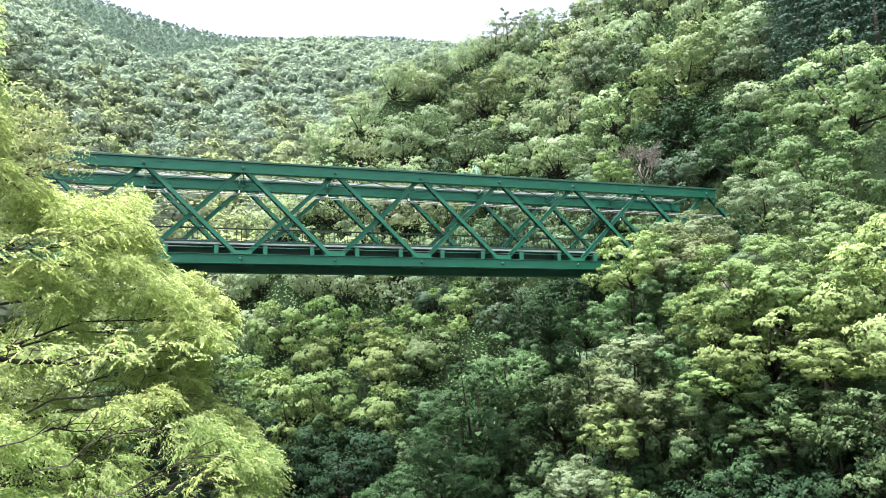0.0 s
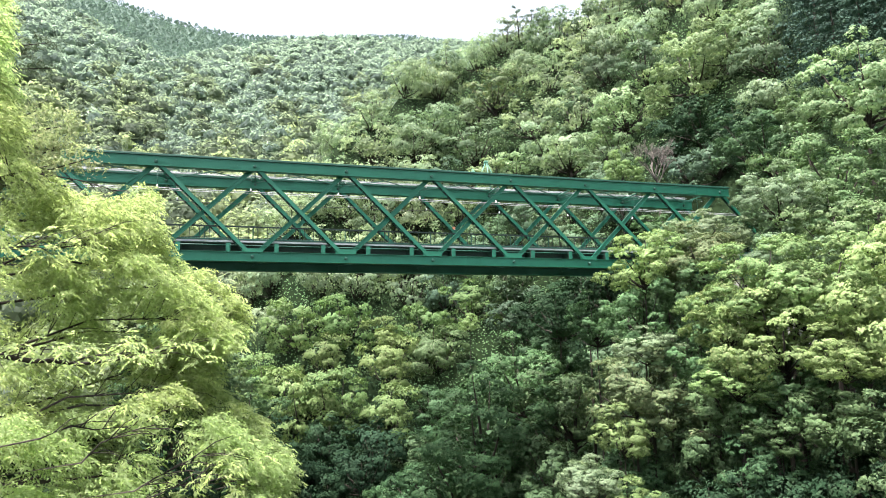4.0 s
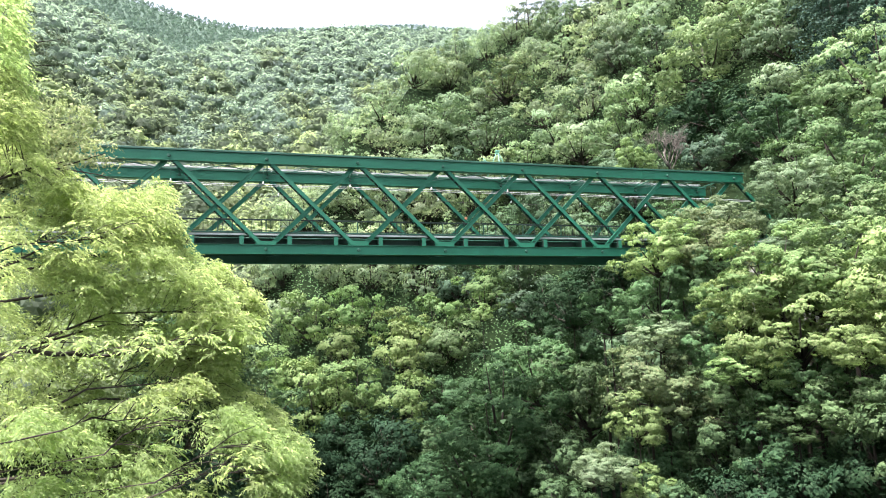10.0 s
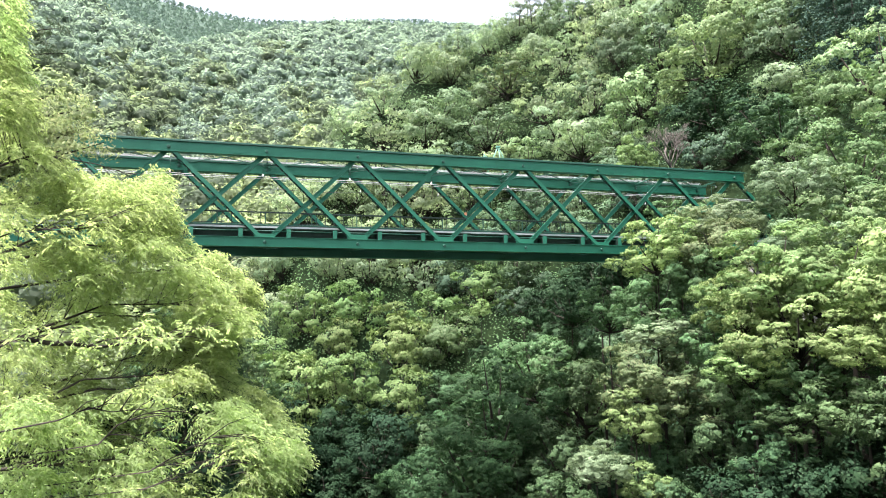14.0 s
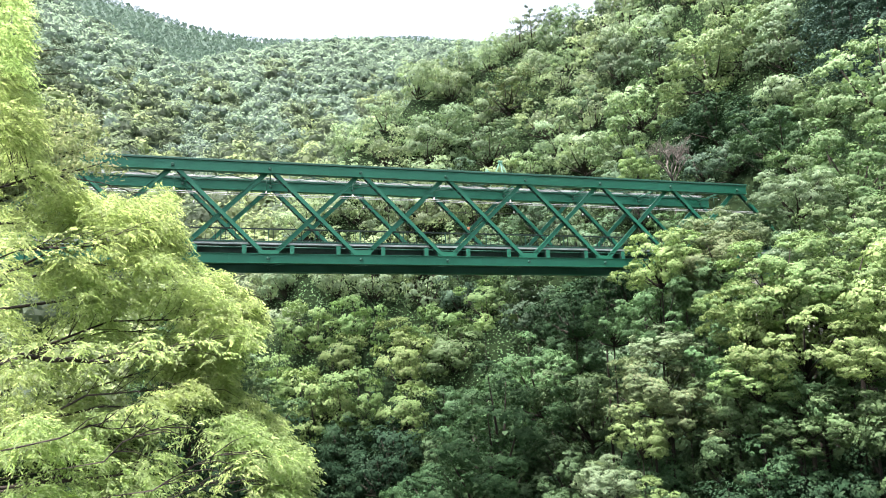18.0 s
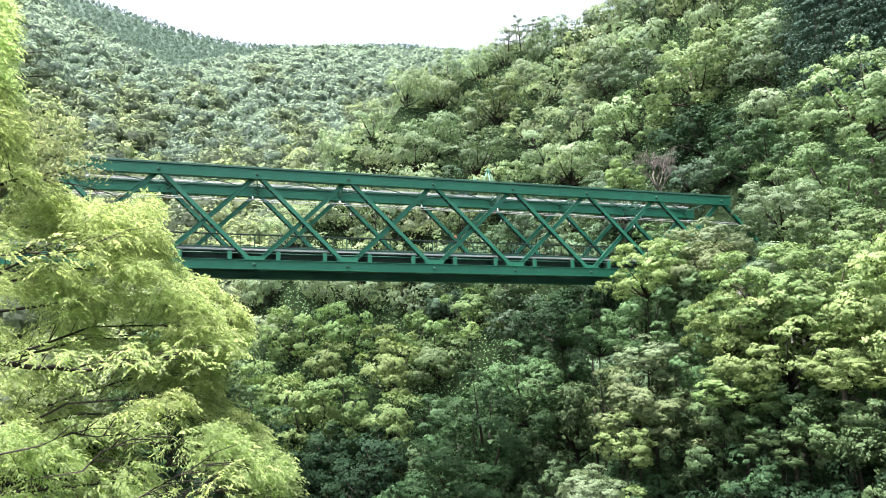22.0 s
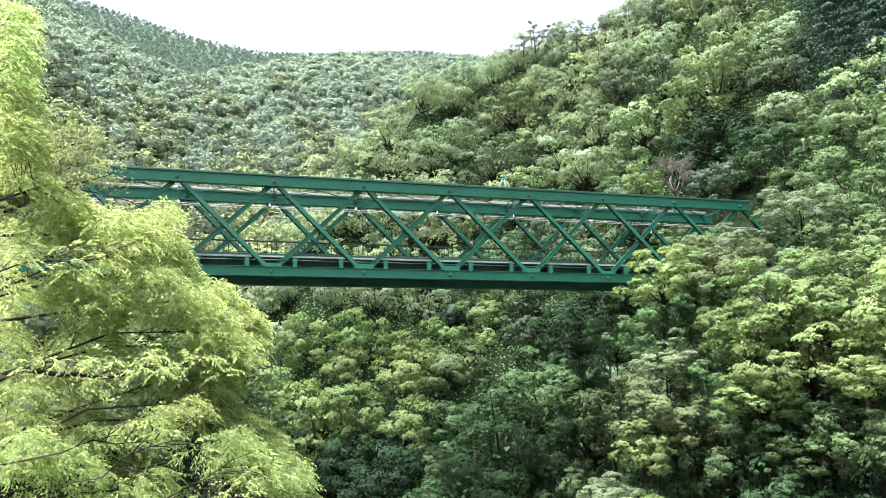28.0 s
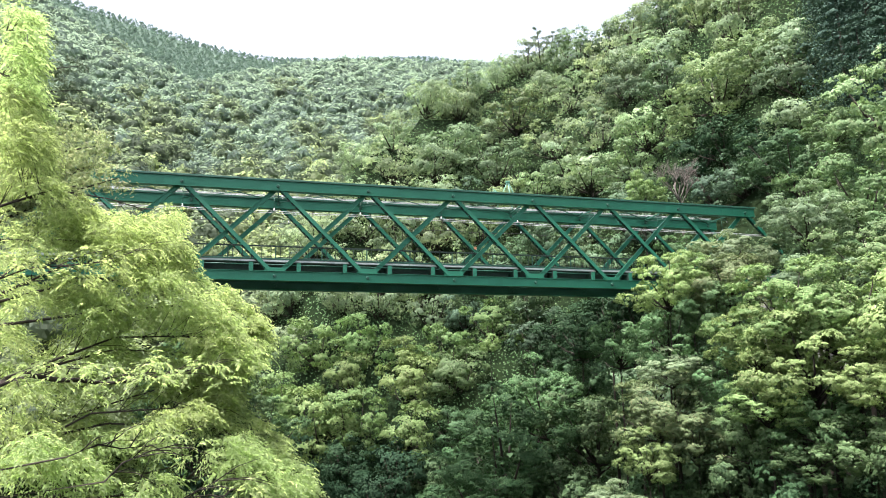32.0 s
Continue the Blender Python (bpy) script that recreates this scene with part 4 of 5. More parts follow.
def build_undergrowth():
    """Shrubs and low leaves that hide the ground under the trees."""
    rng = np.random.default_rng(31)
    n = 170000
    az = np.radians(rng.uniform(-14, 58, n))
    d = 30 + 175 * rng.uniform(0, 1, n) ** 1.25
    x, y = CX + d * np.sin(az), CY + d * np.cos(az)
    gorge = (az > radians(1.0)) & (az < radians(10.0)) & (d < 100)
    keep = (y > 8) | (az > radians(24))
    x, y, dist, gorge = x[keep], y[keep], d[keep], gorge[keep]
    z = ground_height(x, y)
    gx, gy = (ground_height(x + 0.5, y) - z) / 0.5, (ground_height(x, y + 0.5) - z) / 0.5
    nrm = np.column_stack([-gx, -gy, np.ones(len(x))])
    nrm /= np.linalg.norm(nrm, axis=1)[:, None]
    p = np.column_stack([x, y, z]) + nrm * rng.uniform(0.0, 1.1, len(x))[:, None]
    # near and gorge shrubs use the leaf colour darkened for shade
    for some, mat, label in ((gorge | (dist < 95), LEAF_PAINTED_SHADE, "shrubs in the gorge, their green darkened to paint its shade"), ((dist >= 95) & ~gorge, LEAF_MID, "green shrubs on the upper slope")):
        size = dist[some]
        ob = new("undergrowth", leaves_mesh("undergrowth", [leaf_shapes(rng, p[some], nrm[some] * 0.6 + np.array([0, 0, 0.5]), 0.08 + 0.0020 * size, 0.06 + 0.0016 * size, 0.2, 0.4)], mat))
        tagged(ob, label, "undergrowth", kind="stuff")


build_undergrowth()


# ---- the tree in front ----
FRONT_EL = (-30, -10.9, -9.5, -7.3, -5.9, -4.5, -3.1, -2.1, 0.2, 1.6, 3.0, 5.1, 6.5, 7.4, 8.1, 8.7, 9.9, 11.2, 12.3, 13.5, 13.8, 14.0, 15.2, 17.0, 19, 20.5, 22, 26.3, 29)
FRONT_AZ = (-1.0, 1.9, 3.0, 2.3, 0.7, 0.3, -2.0, -3.4, -3.3, -1.7, -1.0, -1.7, -3.9, -4.3, -6.3, -7.8, -7.6, -8.1, -9.7, -8.2, -8.9, -15.4, -17.0, -17.5, -17.8, -18.5, -18.8, -19.3, -21)
FRONT_GAPS = ((-5.0, -8.5, 2.3, 1.3), (-6.8, -4.8, 0.8, 1.3), (-11.8, -1.8, 1.2, 0.5), (-13.8, 0.5, 1.2, 0.5), (-3.4, -10.2, 1.6, 0.8))


def spray_leaves(rng, origins, ways, length, count, leaf):
    """Drooping twigs with narrow leaves along both sides; gives corners and shading normals of folded four-cornered leaves."""
    n = len(origins)
    f = (np.arange(count) + 0.6) / count
    ln = (length * rng.uniform(0.7, 1.3, n))[:, None, None]
    along = ways / np.linalg.norm(ways, axis=1)[:, None]
    side = np.cross(along, np.array([0, 0, 1.0])) + rng.normal(0, 0.25, (n, 3))
    side /= np.linalg.norm(side, axis=1)[:, None]
    sag = rng.uniform(0.25, 0.6, n)[:, None, None] * ln * np.array([0, 0, -1.0])
    stem = origins[:, None, :] + along[:, None, :] * ln * f[None, :, None] + sag * (f ** 2)[None, :, None]
    hand = np.where(np.arange(count) % 2 == 0, 1.0, -1.0)[None, :, None]
    way = along[:, None, :] * 0.75 + side[:, None, :] * hand * 0.75 + np.array([0, 0, -0.42]) + rng.normal(0, 0.24, (n, count, 3))
    way /= np.linalg.norm(way, axis=2)[:, :, None]
    nrm = np.cross(way, np.cross(np.array([0, 0, 1.0]) + rng.normal(0, 0.65, (n, count, 3)), way))
    nrm /= np.linalg.norm(nrm, axis=2)[:, :, None] + 1e-9
    across = np.cross(nrm, way)
    ll = leaf * rng.uniform(0.65, 1.25, (n, count, 1))
    ww = ll * rng.uniform(0.28, 0.38, (n, count, 1))
    tip = stem + way * ll - np.array([0, 0, 0.16]) * ll
    mid = stem + way * ll * 0.45
    c = np.stack([stem, mid + across * ww * 0.5 + nrm * ll * 0.05, tip, mid - across * ww * 0.5 + nrm * ll * 0.05], axis=2)[:, :, ::-1]
    c = c.reshape(-1, 4, 3)
    nrm = nrm.reshape(-1, 3)
    facing = np.cross(c[:, 1] - c[:, 0], c[:, 2] - c[:, 0])
    flip = np.sum(facing * nrm, axis=1) < 0
    c[flip] = c[flip][:, ::-1]
    shade = nrm + np.array([0, 0, 0.2])
    return c, shade / np.linalg.norm(shade, axis=1)[:, None]


def pad_sprays(rng, centre, r, outward, count, length, leaves, leaf):
    """Sprays over the top and rim of one flat leafy pad, reaching outward and hanging over."""
    u = rng.normal(0, 1, (count, 3))
    u /= np.linalg.norm(u, axis=1)[:, None]
    u[:, 2] = np.abs(u[:, 2]) - 0.35 * rng.uniform(0, 1, count)
    origins = centre + u * (r * rng.uniform(0.25, 0.95, count) ** 0.6)[:, None] * np.array([1, 1, 0.5])
    origins[:, 2] -= 0.35 * r * np.hypot(u[:, 0], u[:, 1]) ** 2
    ways = u * np.array([0.9, 0.9, 0.3]) + outward * 0.65 + rng.normal(0, 0.25, (count, 3))
    return spray_leaves(rng, origins, ways, length, leaves, leaf)


def build_front_tree():
    """The light-leaved tree below the viewer, whose boughs reach across the view; each bough carries its own leaves."""
    rng = np.random.default_rng(3)
    base = Vector((CX - 6.5, CY + 13.0, 0))
    base.z = float(ground_height(base.x, base.y)) - 0.3
    tree = thing("front_tree", pose(*base), "large light yellow-green tree with fine drooping leaves", "tree")
    stem = [Vector((0, 0, 0)), Vector((0.3, 0.1, 4)), Vector((0.0, 0.2, 8)), Vector((-0.5, 0, 12)), Vector((-0.9, 0.3, 16)), Vector((-1.0, 0.3, 19))]
    part("trunk", tubes_mesh("front_trunk", [(stem, [0.34, 0.28, 0.22, 0.16, 0.09, 0.03], 10)], BARK), tree, "dark brown trunk")
    reach = ((-26, 25), (10.2, 16.2))
    boughs = []
    els = (25, 21, 16.5, 13.4, 11.0, 9.0, 6.6, 5.0, 3.0, 1.4, -0.6, -2.5, -4.5, -6.5, -8.0, -10.0, -14)
    for el in els:
        d = float(np.interp(el, *reach))
        az = float(np.interp(el, FRONT_EL, FRONT_AZ)) - rng.uniform(1.2, 3.0)
        x, y, z = at_bearing(az, el, d + rng.uniform(-1.2, 1.2))
        tip = Vector((x, y, z)) - base
        h = min(max(1.5, tip.z - rng.uniform(0.6, 2.2)), 18)
        start = Vector((0.2 - h * 0.06, 0.15, h))
        arch = Vector((0, 0, 0.55))
        pts = [start, start.lerp(tip, 0.3) + arch * 0.8 + Vector((0, rng.uniform(-0.3, 0.3), rng.uniform(-0.2, 0.2))),
               start.lerp(tip, 0.62) + arch + Vector((0, rng.uniform(-0.4, 0.4), rng.uniform(-0.25, 0.25))), start.lerp(tip, 0.85) + arch * 0.6, tip]
        boughs.append((pts, []))

    def edge(el):
        return float(np.interp(el, FRONT_EL, FRONT_AZ))

    spots = []
    for el in np.arange(-11.5, 14.2, 0.42):        # the crown's leafy rim
        d = float(np.interp(el, *reach)) + rng.uniform(-0.8, 0.8)
        r = rng.uniform(0.12, 0.22)
        spots.append((edge(el) - math.degrees((r + 0.06) / d), el, d, r))
    for k in range(30):                            # the bough that reaches across the bridge's end
        el = rng.uniform(10.0, 13.3)
        spots.append((rng.uniform(-17, -9.6) if el > 11 else rng.uniform(-16, -9), el, rng.uniform(13.2, 15.2), rng.uniform(0.2, 0.34)))
    for az, el, d, r in spots:
        c = Vector(at_bearing(az, el, d)) - base
        near = min(range(len(boughs)), key=lambda k: min((c - p).length for p in boughs[k][0]))
        boughs[near][1].append((c, r))
    pads = 0
    while pads < 600:
        el = rng.uniform(-20, 27)
        d = float(np.interp(el, *reach)) + (rng.uniform(-1.8, 3.4) if el < 8 else rng.uniform(-2.4, 3.2))
        r = rng.uniform(0.18, 0.58 if el < 14 else 0.36)
        wide = math.degrees((r + 0.20) / d)
        az = edge(el) - wide - (21 * rng.uniform(0, 1) ** 1.35 if pads % 3 else rng.uniform(0, 1.6))
        tall = wide * 0.62
        if az < (-22.5 if el < 8 else -21.8) or (el > 14.5 and rng.uniform() < 0.3) or az + wide * 0.5 > min(edge(el + tall), edge(el - tall)):
            continue
        if any(((az - a) / (p + wide * 0.45)) ** 2 + ((el - e) / (q + wide * 0.4)) ** 2 < 1 for a, e, p, q in FRONT_GAPS):
            continue
        pads += 1
        c = Vector(at_bearing(az, el, d)) - base
        near = min(range(len(boughs)), key=lambda k: min((c - p).length for p in boughs[k][0]))
        boughs[near][1].append((c, r))
    made = []
    for pts, sprays in boughs:
        root = pts[0]
        tubes = [([p - root for p in pts], [0.050, 0.032, 0.018, 0.010, 0.004], 7)]
        verts = []
        for c, r in sprays:
            e = c - root
            line = [pts[i].lerp(pts[i + 1], f / 6) - root for i in range(4) for f in range(6)]
            q = min(line, key=lambda p: (e + (root - pts[4]) * 0.12 - p).length)
            if (q - e).length < 2.0:
                tubes.append(([q, q.lerp(e, 0.5) + Vector((0, 0, 0.10)), e], [0.008, 0.005, 0.002], 5))
            out = np.array([c.x, c.y, 0.0]) / max(0.5, math.hypot(c.x, c.y)) * 0.7 + np.array([0.35, -0.35, -0.15])
            verts.append(pad_sprays(rng, np.array(e), r, out, int(26 + 120 * r * r), 0.30, 12, 0.078))
        ob = part("bough", tubes_mesh("front_bough", tubes, BARK), tree, at=Matrix.Translation(root))
        if verts:
            part("foliage", leaves_mesh("front_foliage", verts, LEAF_LIGHT), ob, "light yellow-green narrow leaves")
        made.append(ob)
    bare = (((-19.6, 0.1, 8.9), (-18.3, 0.6, 8.9), (-16.3, 0.2, 9.0), (-15.0, 0.2, 9.2), (-13.3, -0.1, 9.3), (-11.6, 0.1, 9.6), (-9.0, 0.5, 10.0), (-6.6, 1.1, 10.8), (-4.8, 1.6, 11.8)),
            ((-21.4, 7.0, 10.8), (-19.1, 8.3, 10.7), (-17.8, 8.5, 10.9), (-15.4, 8.9, 11.2), (-13.2, 9.6, 11.5), (-11.7, 10.4, 12.0)),
            ((-15.5, -5.4, 9.6), (-13.6, -4.6, 8.7), (-12.0, -5.0, 8.8), (-10.0, -4.9, 9.0), (-8.2, -4.7, 9.6)),
            ((-12.6, -7.4, 9.8), (-11.4, -6.1, 8.6), (-9.6, -5.4, 8.7), (-8.6, -5.2, 8.9), (-6.9, -5.4, 9.2)),
            ((-9.0, -9.8, 10.2), (-7.6, -9.0, 8.9), (-6.4, -8.5, 8.9), (-4.8, -7.7, 8.9), (-3.6, -7.5, 9.4)),
            ((-9.4, -10.8, 10.2), (-7.2, -10.2, 8.9), (-5.4, -9.6, 8.9), (-4.6, -9.5, 9.0), (-2.8, -10.4, 9.3)))
    for b, way in enumerate(bare):
        pts = [Vector(at_bearing(*q)) - base for q in way]
        root = Vector((0.2, 0.15, max(pts[0].z - 1.2, 1.0)))
        pts = [root, root.lerp(pts[0], 0.55) + Vector((0, 0, 0.15))] + pts
        n = len(pts)
        thick = 0.046 if b == 0 else 0.016
        tubes = [([p - root for p in pts], [thick * (1 - 0.86 * i / (n - 1)) for i in range(n)], 8)]
        leaves = []
        for i in range(2, n - 1):
            for j in range(3 if b < 2 else 2):
                q = pts[i].lerp(pts[i + 1], rng.uniform(0.1, 0.9)) - root
                e = q + Vector((rng.uniform(0.1, 0.7), rng.uniform(-0.3, 0.4), rng.uniform(-0.15, 0.3)))
                tubes.append(([q, q.lerp(e, 0.5) + Vector((0.0, 0, 0.05)), e], [0.008, 0.006, 0.002], 5))
                if b > 1 and j:
                    continue
                leaves.append(pad_sprays(rng, np.array(e), 0.14, np.array([0.5, -0.2, -0.1]), 6, 0.24, 12, 0.072))
        ob = part("bough", tubes_mesh("front_bough", tubes, BARK), tree, "dark brown bare-looking bough", Matrix.Translation(root))
        part("foliage", leaves_mesh("front_foliage", leaves, LEAF_LIGHT), ob, "light yellow-green narrow leaves")
        made.append(ob)
    return made


FRONT_BOUGHS = build_front_tree()


def build_side_tree():
    """A paler tree behind the front one, with loose sprays of grey-green leaves that reach past it."""
    rng = np.random.default_rng(8)
    x, y, _ = at_bearing(-22.5, 0, 21)
    base = Vector((x, y, float(ground_height(x, y)) - 0.3))
    tree = thing("side_tree", pose(*base), "pale grey-green tree with loose leaf sprays and brown twigs", "tree")
    high = EYE_Z + 21 * math.tan(radians(19)) - base.z
    part("trunk", tubes_mesh("side_trunk", [([(0, 0, 0), (0.3, 0, high * 0.5), (0, 0.2, high)], [0.26, 0.18, 0.05], 9)], BARK), tree)
    for az, el in ((-13.4, 15.7), (-13.9, 16.9), (-15.2, 17.9), (-15.9, 14.9), (-17.4, 18.6), (-18.6, 17.2), (-17.6, 16.0), (-19.4, 19.2), (-20.2, 15.2), (-15.4, 16.2)):
        tip = Vector(at_bearing(az, el, 19.4 + rng.uniform(-1, 1.4))) - base
        start = Vector((0, 0.1, tip.z - rng.uniform(0.6, 1.3)))
        mid = start.lerp(tip, 0.55) + Vector((0, 0, 0.16))
        bough = part("bough", tubes_mesh("side_bough", [([start, mid, tip], [0.06, 0.035, 0.008], 6)], BARK), tree)
        leaves = []
        for i in range(17):
            c = start.lerp(tip, 0.3 + 0.7 * i / 16) + Vector((rng.uniform(-0.3, 0.2), rng.uniform(-0.5, 0.5), rng.uniform(-0.15, 0.3)))
            leaves.append(clump_leaves(rng, np.array(c), rng.uniform(0.28, 0.46), 0.5, 90, 0.10, 0.04, 0.6, 0.8, 3, 1.5))
        part("foliage", leaves_mesh("side_foliage", leaves, LEAF_SIDE), bough, "pale grey-green leaves")


build_side_tree()


# ---- the bridge ----
P, HT, WID = 6.1, 6.1, 4.8       # panel length, truss height, distance between the trusses
HALF = 5                         # panels on each side of the middle
bridge = thing("truss_bridge", pose(0, 0, 0), "green painted double-lattice steel railway truss bridge over a wooded gorge", "bridge")
SHARED = {}


def box_mesh(name, size, mat, bevel=0.0):
    """A box about the origin with softened edges, shared between alike pieces."""
    key = (name, tuple(round(q, 4) for q in size), mat.name)
    if key not in SHARED:
        bm = bmesh.new()
        bmesh.ops.create_cube(bm, size=1.0)
        bmesh.ops.scale(bm, vec=size, verts=bm.verts)
        if bevel:
            bmesh.ops.bevel(bm, geom=bm.edges[:], offset=bevel, segments=1, affect="EDGES")
        me = bpy.data.meshes.new(name)
        bm.to_mesh(me)
        bm.free()
        me.materials.append(mat)
        SHARED[key] = me
    return SHARED[key]


def box(name, at, size, mat, parent, label="", bevel=0.0, turn=None):
    m = Matrix.Translation(at)
    if turn is not None:
        m = m @ turn
    return part(name, box_mesh(name, size, mat, bevel), parent, label, m)


def channel_mesh(name, length, width, depth, web, rib, laced):
    """A rolled member along x: a web with two ribs; laced members have bars across their open side."""
    pieces = [((0, 0, 0), (length / 2, web / 2, width / 2 - 0.001), None)]
    if not laced:
        for q in (-1, 1):
            pieces.append(((0, depth / 2, q * (width / 2 - rib / 2)), (length / 2 - 0.002, depth / 2, rib / 2), None))
            pieces.append(((0, -0.035, q * (width / 2 - 0.022)), (length / 2 - 0.006, 0.035, 0.02), None))
        pieces.append(((0, -web / 2 - 0.006, 0), (length / 2 - 0.6, 0.006, 0.045), None))
    else:                            # a narrower outer flange, held off the inner one by short tie bars
        low = width * 0.13
        pieces.append(((0, -depth, low), (length / 2 - 0.002, web / 2, width * 0.36), None))
        pieces.append(((0, -depth / 2, low), (length / 2 - 0.004, depth / 2, 0.02), None))
        n = int(length / 0.42)
        for i in range(n):
            x = -length / 2 + (i + 0.5) * length / n
            pieces.append(((x, -depth * 0.5, -width * 0.36), (0.07, 0.012, 0.055), Matrix.Rotation(-0.9, 3, "X")))
    me = bar_mesh(name, pieces, PAINT)
    if laced:                        # the inner web's shadow is painted on with the near-black colour
        me.materials.append(IRON_AND_SHADE)
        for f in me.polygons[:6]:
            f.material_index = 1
    return me


def disc_mesh(name, radius, depth, mat, sides=14, dome=0.5):
    """A domed bolt head with its axis along -y."""
    verts, faces = [], []
    for r, y in ((1.0, 0.0), (1.0, -depth * 0.5), (dome, -depth)):
        for k in range(sides):
            a = 2 * math.pi * k / sides
            verts.append((radius * r * math.cos(a), y, radius * r * math.sin(a)))
    for i in range(2):
        for k in range(sides):
            q = (k + 1) % sides
            faces.append((i * sides + k, i * sides + q, (i + 1) * sides + q, (i + 1) * sides + k))
    faces.append(tuple(2 * sides + k for k in range(sides)))
    return mesh_of(name, verts, faces, mat)


PIN = disc_mesh("pin", 0.11, 0.10, PAINT_OLD_AND_SHADE, 14, 0.75)
RIVET = disc_mesh("rivet_row", 0.022, 0.02, PAINT, 6)


def rivets(name, x0, x1, y, zs, step, parent, drop=0.0):
    """Rows of rivet heads on a plate, in one piece: far too small to count."""
    verts, faces = [], []
    src = [v.co.copy() for v in RIVET.vertices]
    polys = [tuple(f.vertices) for f in RIVET.polygons]
    for z in zs:
        n = int((x1 - x0) / step)
        for i in range(n + 1):
            k = len(verts)
            verts += [v + Vector((x0 + i * step, y, z)) for v in src]
            faces += [tuple(q + k for q in f) for f in polys]
    ob = part(name, mesh_of(name, verts, faces, PAINT), parent)
    return tagged(ob, kind="stuff")


DIAG_LEN = math.hypot(P - 0.35, HT - 0.35)
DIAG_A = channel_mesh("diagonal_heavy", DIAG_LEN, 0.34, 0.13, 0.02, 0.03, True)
DIAG_B = channel_mesh("diagonal_flat", DIAG_LEN, 0.30, 0.07, 0.025, 0.025, False)
GUSSET = bar_mesh("gusset", [((0, 0, 0), (0.72, 0.02, 0.17), None)], PAINT)
for v in GUSSET.vertices:
    if v.co.z > 0:
        v.co.x *= 0.86


def build_truss(y, near):
    """One truss at depth y."""
    top = 4 * P + 0.9
    chord = box("top_chord", (0, y, 6.15), (2 * top, 0.40, 0.64), PAINT, bridge, "riveted green top chord", 0.012)
    box("cover_plate", (0, 0, 0.392), (2 * top + 0.1, 0.56, 0.14), PAINT_OLD_AND_SHADE, chord, "dark green cover plate", 0.01)
    box("angle", (0, 0, -0.337), (2 * top, 0.52, 0.03), PAINT, chord)
    low = HALF * P + 0.9
    # the far chord's shade under the deck is put into its darker paint
    foot = box("bottom_chord", (0, y, 0.01), (2 * low, 0.40, 0.58), PAINT if near else PAINT_OLD_AND_SHADE, bridge, "riveted green bottom chord", 0.012)
    box("cover_plate", (0, 0, 0.305), (2 * low, 0.54, 0.03), PAINT, foot)
    box("angle", (0, 0, -0.305), (2 * low, 0.56, 0.03), PAINT, foot)
    for k in range(2 * HALF):          # splice plates along the chords
        x = (k - HALF + 0.5) * P
        if near:
            box("splice_plate", (x, y - 0.206, 0.01), (1.1, 0.012, 0.50), PAINT, bridge)
            if abs(x) < top - 0.6:
                box("splice_plate", (x + 1.4, y - 0.206, 6.15), (1.1, 0.012, 0.52), PAINT, bridge)
    side = -0.215
    for k in range(-4, 5):
        part("pin", PIN, bridge, at=Matrix.Translation((k * P, y + side, 6.1)))
    for k in range(-HALF, HALF + 1):
        part("pin", PIN, bridge, at=Matrix.Translation((k * P, y + side, 0.0)))
        if abs(k) <= 4:
            part("gusset", GUSSET, bridge, at=Matrix.Translation((k * P, y - 0.12, 0.49 if abs(k) <= 1 else 0.40)))
    if near:
        rivets("chord_rivet", -top + 0.2, top - 0.2, y - 0.2, (5.92, 6.38), 0.24, bridge)
        rivets("chord_rivet", -low + 0.2, low - 0.2, y - 0.2, (-0.2, 0.22), 0.24, bridge)
    for k in range(-HALF, HALF):
        xm = (k + 0.5) * P
        if k != -HALF:
            part("diagonal", DIAG_A, bridge, at=pose(xm, y - 0.04, HT / 2, 0, math.degrees(math.atan2(HT - 0.35, P - 0.35)), 0))
        if k != HALF - 1:
            part("diagonal", DIAG_B, bridge, at=pose(xm, y + 0.12, HT / 2, 0, -math.degrees(math.atan2(HT - 0.35, P - 0.35)), 0))


build_truss(0.0, True)
build_truss(WID, False)


def build_top_bracing():
    """Struts between the top chords and flat crossed bars."""
    for k in range(-4, 5):
        box("top_strut", (k * P, WID / 2, 6.36), (0.08, WID - 0.4, 0.09), PAINT_OLD_AND_SHADE, bridge, bevel=0.01)
    for k in range(-4, 4):
        a = math.degrees(math.atan2(WID - 0.4, P))
        ln = math.hypot(WID - 0.4, P)
        for q in (-1, 1):
            box("brace", ((k + 0.5) * P, WID / 2, 6.30 + 0.035 * q), (ln, 0.09, 0.04), PAINT_OLD_AND_SHADE, bridge, turn=Matrix.Rotation(radians(a) * q, 4, "Z"))


build_top_bracing()


